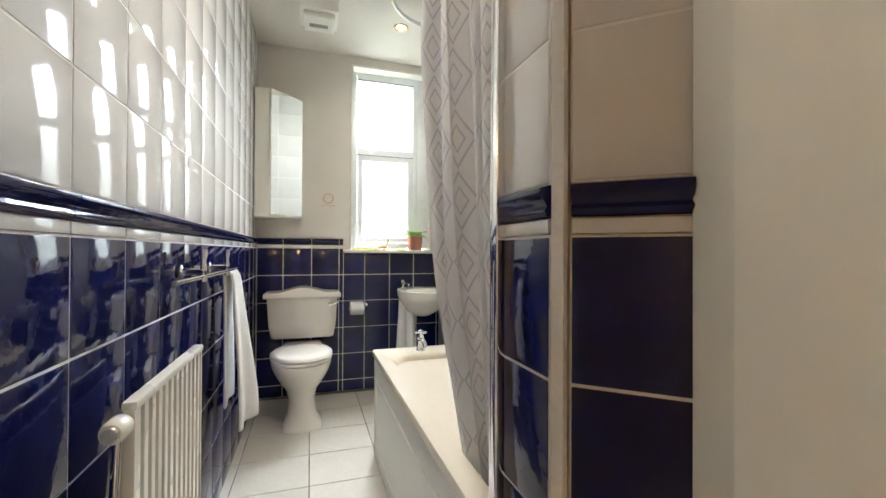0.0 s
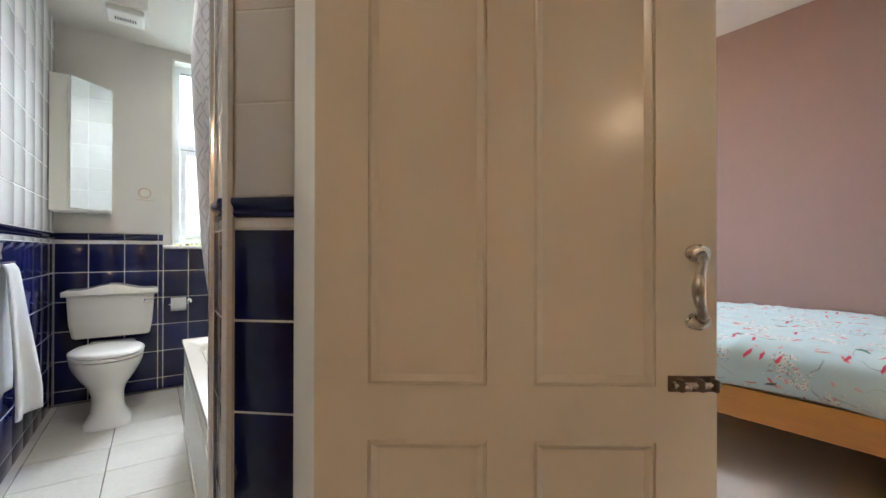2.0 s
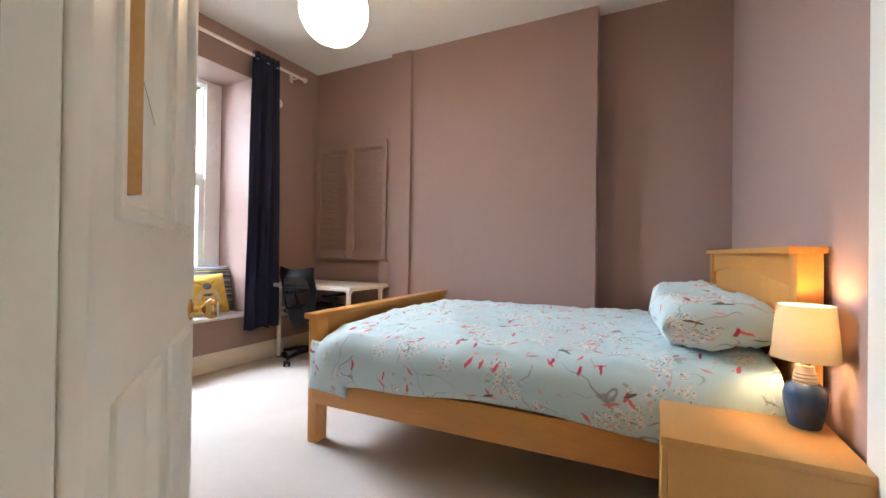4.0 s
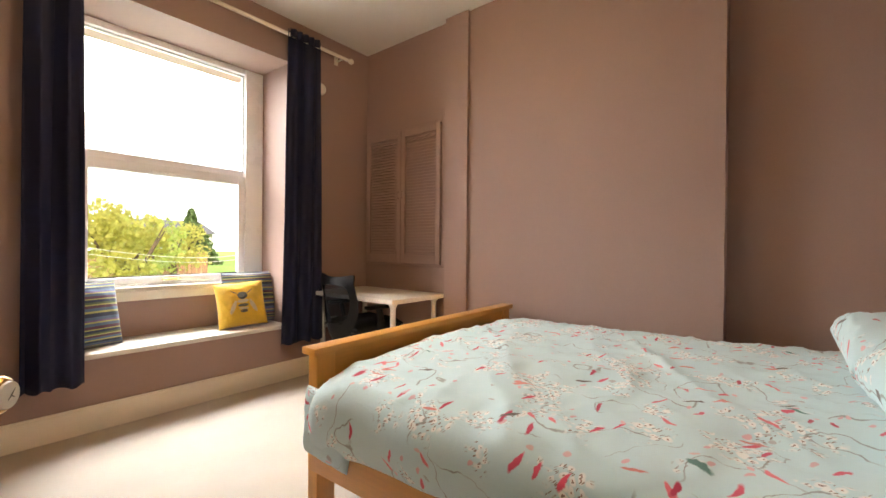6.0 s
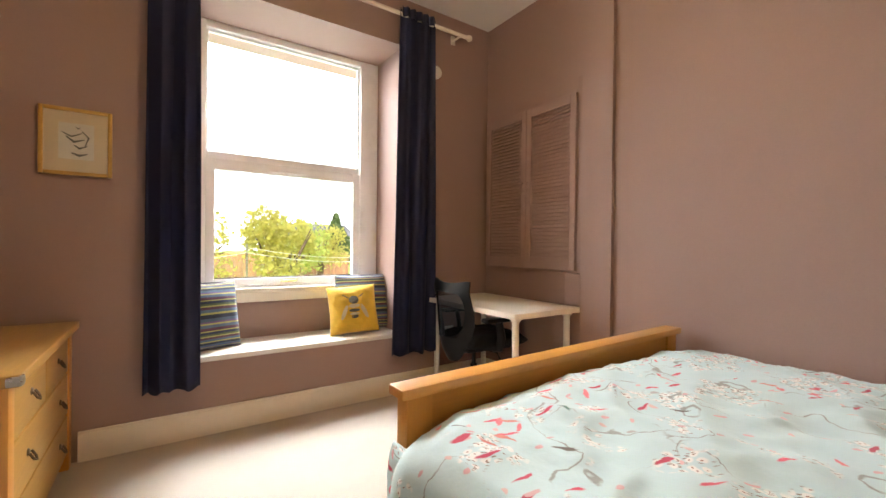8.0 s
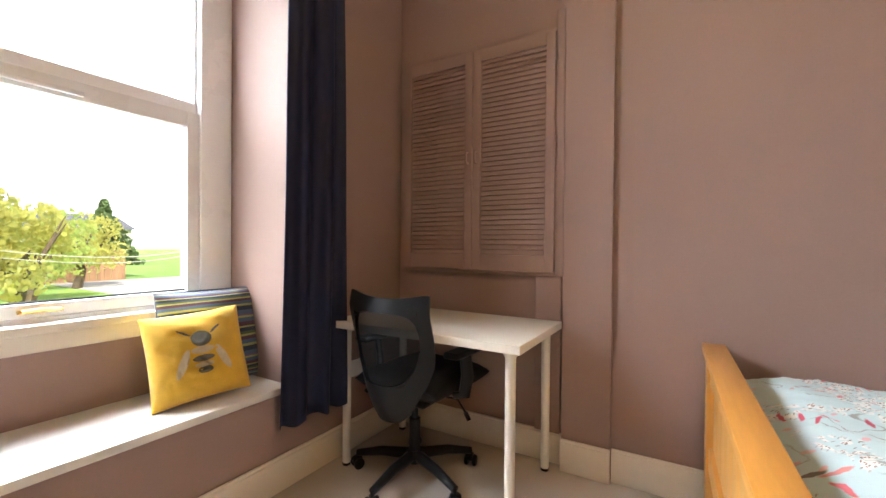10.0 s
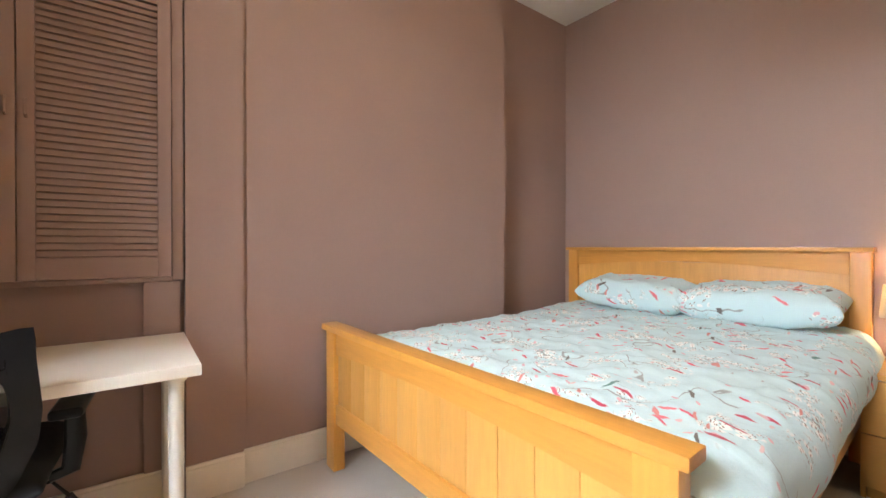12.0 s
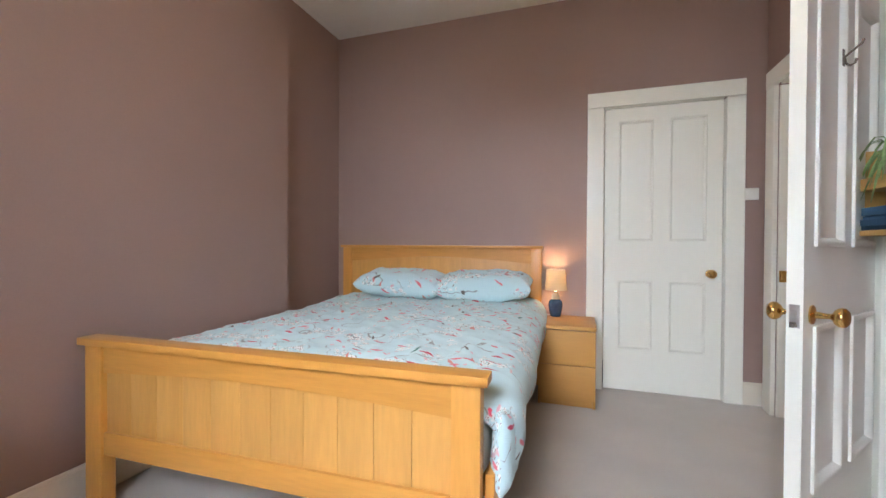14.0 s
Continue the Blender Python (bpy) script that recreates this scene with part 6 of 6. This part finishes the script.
# ---- garden beyond the window ----
ground = bmesh.new()
bmesh.ops.create_grid(ground, x_segments=40, y_segments=40, size=400)
bmesh.ops.translate(ground, verts=ground.verts, vec=(0, 405.5, -0.9))
solo("ground", ground, GRASS, "green lawn reaching far behind the house", kind="structure")
solo("pavement", box(9.5, 16.0, 20.0, 27.0, -0.93, -0.86, 0.01), PAVING, "pale paved drive beside the lawn", kind="structure")


def leafy(name, label, cx, cy, h, r, mat, seed, tall=1.0, n=420, clump=0.16, category="tree", trunk=True):
    rnd = random.Random(seed)
    t = thing(name, label, category, pose(cx, cy, -0.9))
    bm = bmesh.new()
    limbs = []
    if trunk:
        tb_ = tube([(cx, cy, -0.9), (cx + 0.1 * r, cy, -0.9 + h * 0.25), (cx - 0.05 * r, cy, -0.9 + h * 0.55)], [0.09 * r + 0.03, 0.07 * r + 0.02, 0.03 * r + 0.01], 8)
        parts_ = [tb_]
        for k in range(7):
            a = k * 2.4
            top = (cx + math.cos(a) * r * 0.65, cy + math.sin(a) * r * 0.65, -0.9 + h * (0.55 + 0.3 * rnd.random()))
            parts_.append(tube([(cx, cy, -0.9 + h * 0.28), ((cx * 0.5 + top[0] * 0.5), (cy * 0.5 + top[1] * 0.5), -0.9 + h * 0.48), top], [0.04 * r + 0.01, 0.03 * r + 0.008, 0.012], 6))
        part("trunk", merge(*parts_), BARK, t)
    lobes = [(rnd.uniform(-0.55, 0.55), rnd.uniform(-0.55, 0.55), rnd.uniform(0.38, 0.86), rnd.uniform(0.28, 0.5)) for _ in range(9)]
    for k in range(n):
        lx, ly, lz, lr = lobes[k % 9]
        d = Vector((rnd.gauss(0, 1), rnd.gauss(0, 1), rnd.gauss(0, 1))).normalized() * lr * rnd.uniform(0.55, 1.05)
        z = lz + d.z * 0.5 * tall
        taper = 1.0 if tall <= 1 else max(0.08, 1.15 - z)
        c = Vector((cx + (lx + d.x) * r * taper, cy + (ly + d.y) * r * taper, -0.9 + h * min(1.05, max(0.04 if not trunk else 0.2, z))))
        s = clump * rnd.uniform(0.6, 1.5)
        q = Euler((rnd.uniform(0, 6.3), rnd.uniform(0, 6.3), rnd.uniform(0, 6.3))).to_matrix()
        vs = [bm.verts.new(c + q @ Vector(p) * s) for p in ((-1, -0.6, 0), (0.2, -0.8, 0.25), (1, 0, -0.1), (0.1, 0.8, 0.2), (-0.9, 0.5, -0.15))]
        bm.faces.new(vs)
    part("crown", bm, mat, t, smooth=0)
    return t


rnd = random.Random(12)
for i, (x, y, h, r, m) in enumerate(((0.5, 17, 3.4, 2.0, FOLIAGE), (3.2, 19, 3.0, 1.9, FOLIAGE), (5.6, 15.5, 3.1, 1.5, FOLIAGE), (7.0, 20, 3.2, 2.0, FOLIAGE_GREEN), (-2.5, 21, 4.6, 2.4, FOLIAGE_GREEN), (9.5, 24, 3.0, 1.8, FOLIAGE), (-6, 24, 5.0, 3.0, FOLIAGE), (1.8, 12.5, 1.3, 0.9, FOLIAGE_GREEN))):
    leafy("garden_tree" if h > 2 else "shrub", "yellow-green spring tree with thin branches on the lawn" if h > 2 else "low green shrub on the lawn", x, y, h, r, m, i, n=1800 if h > 2 else 1000, clump=0.065)
leafy("conifer", "tall dark conical conifer behind the garden trees", 12.6, 30, 4.0, 1.7, CONIFER, 31, tall=1.7, n=2600, clump=0.12, trunk=True)
fence = thing("garden_fence", "reddish-brown board fence across the garden", "fence", pose(8, 27, -0.9))
BOARD = mesh_of("board", box(-0.07, 0.07, -0.01, 0.01, 0, 1.5, 0.004, 1), FENCE_WOOD)
for k in range(110):
    piece("board", BOARD, pose(-4 + k * 0.15, 27 + 0.02 * (k % 2), -0.9), fence)
house = thing("distant_house", "pale roughcast house with a slate roof beyond the garden", "house", pose(21, 64, -0.9))
part("wall", box(16, 27, 62, 68, -0.9, 2.6, 0), RENDER_WALL, house)
part("roof", loft([[(15.6, 61.6, 2.6), (27.4, 61.6, 2.6), (27.4, 68.4, 2.6), (15.6, 68.4, 2.6)], [(16.6, 65.0, 4.4), (26.4, 65.0, 4.4), (26.4, 65.1, 4.4), (16.6, 65.1, 4.4)]]), SLATE, house)
for x in (17.4, 20.2, 23.4):
    wdw = part("window", boxes([(x, x + 1.1, 61.94, 62.0, 0.6, 0.68), (x, x + 1.1, 61.94, 62.0, 1.9, 1.98), (x, x + 0.07, 61.94, 62.0, 0.68, 1.9), (x + 1.03, x + 1.1, 61.94, 62.0, 0.68, 1.9)]), UPVC, house)
    part("pane", box(x + 0.07, x + 1.03, 61.96, 61.99, 0.68, 1.9, 0), BLACK_PLASTIC, wdw)
SKY_GLOW = bpy.data.materials.new("bright_overcast_sky")
SKY_GLOW.use_nodes = True
shader(SKY_GLOW).inputs["Base Color"].default_value = (0, 0, 0, 1)
shader(SKY_GLOW).inputs["Emission Color"].default_value = (0.95, 0.98, 1.0, 1)
shader(SKY_GLOW).inputs["Emission Strength"].default_value = 1.9
bd = bmesh.new()
ring_ = [[bd.verts.new((3 + 150 * math.sin(radians(a)), 150 * math.cos(radians(a)), z)) for a in range(-85, 86, 5)] for z in (-2, 90)]
for k in range(len(ring_[0]) - 1):
    bd.faces.new((ring_[0][k], ring_[0][k + 1], ring_[1][k + 1], ring_[1][k]))
solo("backdrop", bd, SKY_GLOW, "plain bright white overcast sky", kind="structure")
pole = thing("washing_line", "grey metal washing-line pole with drooping lines", "clothes line", pose(4.3, 14.0, -0.9))
part("post", tube([(4.3, 14.0, -0.9), (4.3, 14.0, 1.1)], 0.03, 8), STEEL, pole)
for z in (0.85, 1.0):
    part("line", tube([(-2.0 + 6.3 * k / 10, 13.0 + 0.1 * k, z - 0.35 * math.sin(math.pi * k / 10)) for k in range(11)], 0.008, 5), SWITCH_PLASTIC, pole)
    part("line", tube([(4.3 + 7 * k / 10, 14.0 + 0.3 * k, z - 0.35 * math.sin(math.pi * k / 10)) for k in range(11)], 0.008, 5), SWITCH_PLASTIC, pole)

# ---- bathroom tiles, piece by piece ----
G = 0.0022
ROWS_NAVY = [(0.0, 0.085), (0.085, 0.285), (0.285, 0.485), (0.485, 0.685), (0.685, 0.885), (0.885, 1.085)]


def tile_mesh(w, h, mat, t=0.010):
    """A glazed tile with soft edges; lies in x and z, faces -y."""
    return mesh_of("tile", box(-w / 2 + G, w / 2 - G, -t, 0, -h / 2 + G, h / 2 - G, 0.0025, 2), mat)


RAILP = [(0, 0), (0.012, 0.002), (0.016, 0.010), (0.012, 0.016), (0.015, 0.022), (0.024, 0.032), (0.022, 0.042), (0.008, 0.046), (0, 0.046)]


def rail_mesh(w, mat):
    bm = bmesh.new()
    a = [bm.verts.new((-w / 2 + G, -d, z)) for d, z in RAILP]
    b = [bm.verts.new((w / 2 - G, -d, z)) for d, z in RAILP]
    for k in range(len(RAILP) - 1):
        bm.faces.new((a[k], b[k], b[k + 1], a[k + 1]))
    bm.faces.new(a)
    bm.faces.new(b[::-1])
    bmesh.ops.recalc_face_normals(bm, faces=bm.faces)
    return mesh_of("rail_tile", bm, mat, 60)


CACHE = {}


def tile_wall(parent, m, cuts, rows, mat, kind="tile"):
    """Lays pieces on a wall whose own x runs along it and whose -y faces the room."""
    if kind == "tile":
        part("grout", box(cuts[0], cuts[-1], -0.0082, -0.0005, rows[0][0], rows[-1][1], 0, 1, m), GROUT, parent)
    for x0, x1 in zip(cuts, cuts[1:]):
        for z0, z1 in rows:
            key = (round(x1 - x0, 4), round(z1 - z0, 4), mat.name, kind)
            if key not in CACHE:
                CACHE[key] = rail_mesh(x1 - x0, mat) if kind == "rail_tile" else tile_mesh(x1 - x0, z1 - z0, mat)
            z = z0 if kind == "rail_tile" else (z0 + z1) / 2
            piece(kind, CACHE[key], m @ pose((x0 + x1) / 2, 0, z), parent)


def spans(a, b, pitch, start):
    out, x = [a], start
    while x < b - 0.01:
        if x > a + 0.01:
            out.append(x)
        x += pitch
    return out + [b]


ROWS_WHITE = [(1.156 + 0.203 * k, 1.156 + 0.203 * (k + 1)) for k in range(7)]
WEST = pose(-0.012, 0, 0, 0, 0, 90)
BACK = pose(0, AN + 0.012, 0)
EAST = pose(1.370, 0, 0, 0, 0, -90)


def dado(name, label, m, cuts, white=True, top=True):
    t = thing(name, label, "tiles", kind="structure")
    tile_wall(t, m, cuts, ROWS_NAVY if top else ROWS_NAVY[:-1] + [(0.885, 1.05)], NAVY)
    if top:
        tile_wall(t, m, cuts, [(1.085, 1.110)], TILE_WHITE, "liner")
        tile_wall(t, m, cuts, [(1.110, 1.156)], NAVY, "rail_tile")
    if white:
        tile_wall(t, m, cuts, ROWS_WHITE, TILE_WHITE)
    return t


dado("tiling", "glossy navy dado tiles under white tiles on the long wall", WEST, spans(1.29, AN + 0.01, 0.208, 1.3185))
dado("tiling", "glossy navy dado tiles with a moulded rail", BACK, spans(0.0, 0.605, 0.1985, 0.176), white=False)
dado("tiling", "glossy navy tiles under the window sill", BACK, spans(0.605, 1.37, 0.1935, 0.766), white=False, top=False)
# white tiles over the bath
et = thing("tiling", "glossy white tiles on the wall over the bath", "tiles", kind="structure")
tile_wall(et, EAST, spans(-AN, -1.58, 0.208, -AN + 0.1), [(0.55 + 0.203 * k, 0.55 + 0.203 * (k + 1)) for k in range(10)], TILE_WHITE)
# splayed end of the partition and its return
sa = math.degrees(math.atan2(1.300 - 1.406, 0.803 - 0.685))
dado("tiling", "navy and white tiles on the splayed partition end", pose(0.691, 1.412, 0, 0, 0, sa), [0.012, 0.158])
dado("tiling", "narrow navy and white tiles on the partition's return", pose(0.687, 1.58, 0, 0, 0, -90), [0.018, 0.158])
solo("trim", prism([(0.672, 1.408), (0.680, 1.392), (0.691, 1.398), (0.691, 1.412)], 0, 2.56), GROUT, "pale corner bead between tiled faces", kind="structure")
FT = mesh_of("floor_tile", box(-0.1645, 0.1645, -0.150, 0.150, -0.008, 0, 0.002, 1), FLOOR_TILE)
ft = thing("floor_tiling", "cream square floor tiles with dark joints", "tiles", kind="structure")
for i in range(5):
    for j in range(11):
        x, y = 0.361 - 0.165 - 0.330 + i * 0.333, 3.492 + 0.152 + 0.305 - j * 0.304
        if -0.17 < x < 1.45 and 1.2 < y:
            piece("floor_tile", FT, pose(x, y, 0), ft)
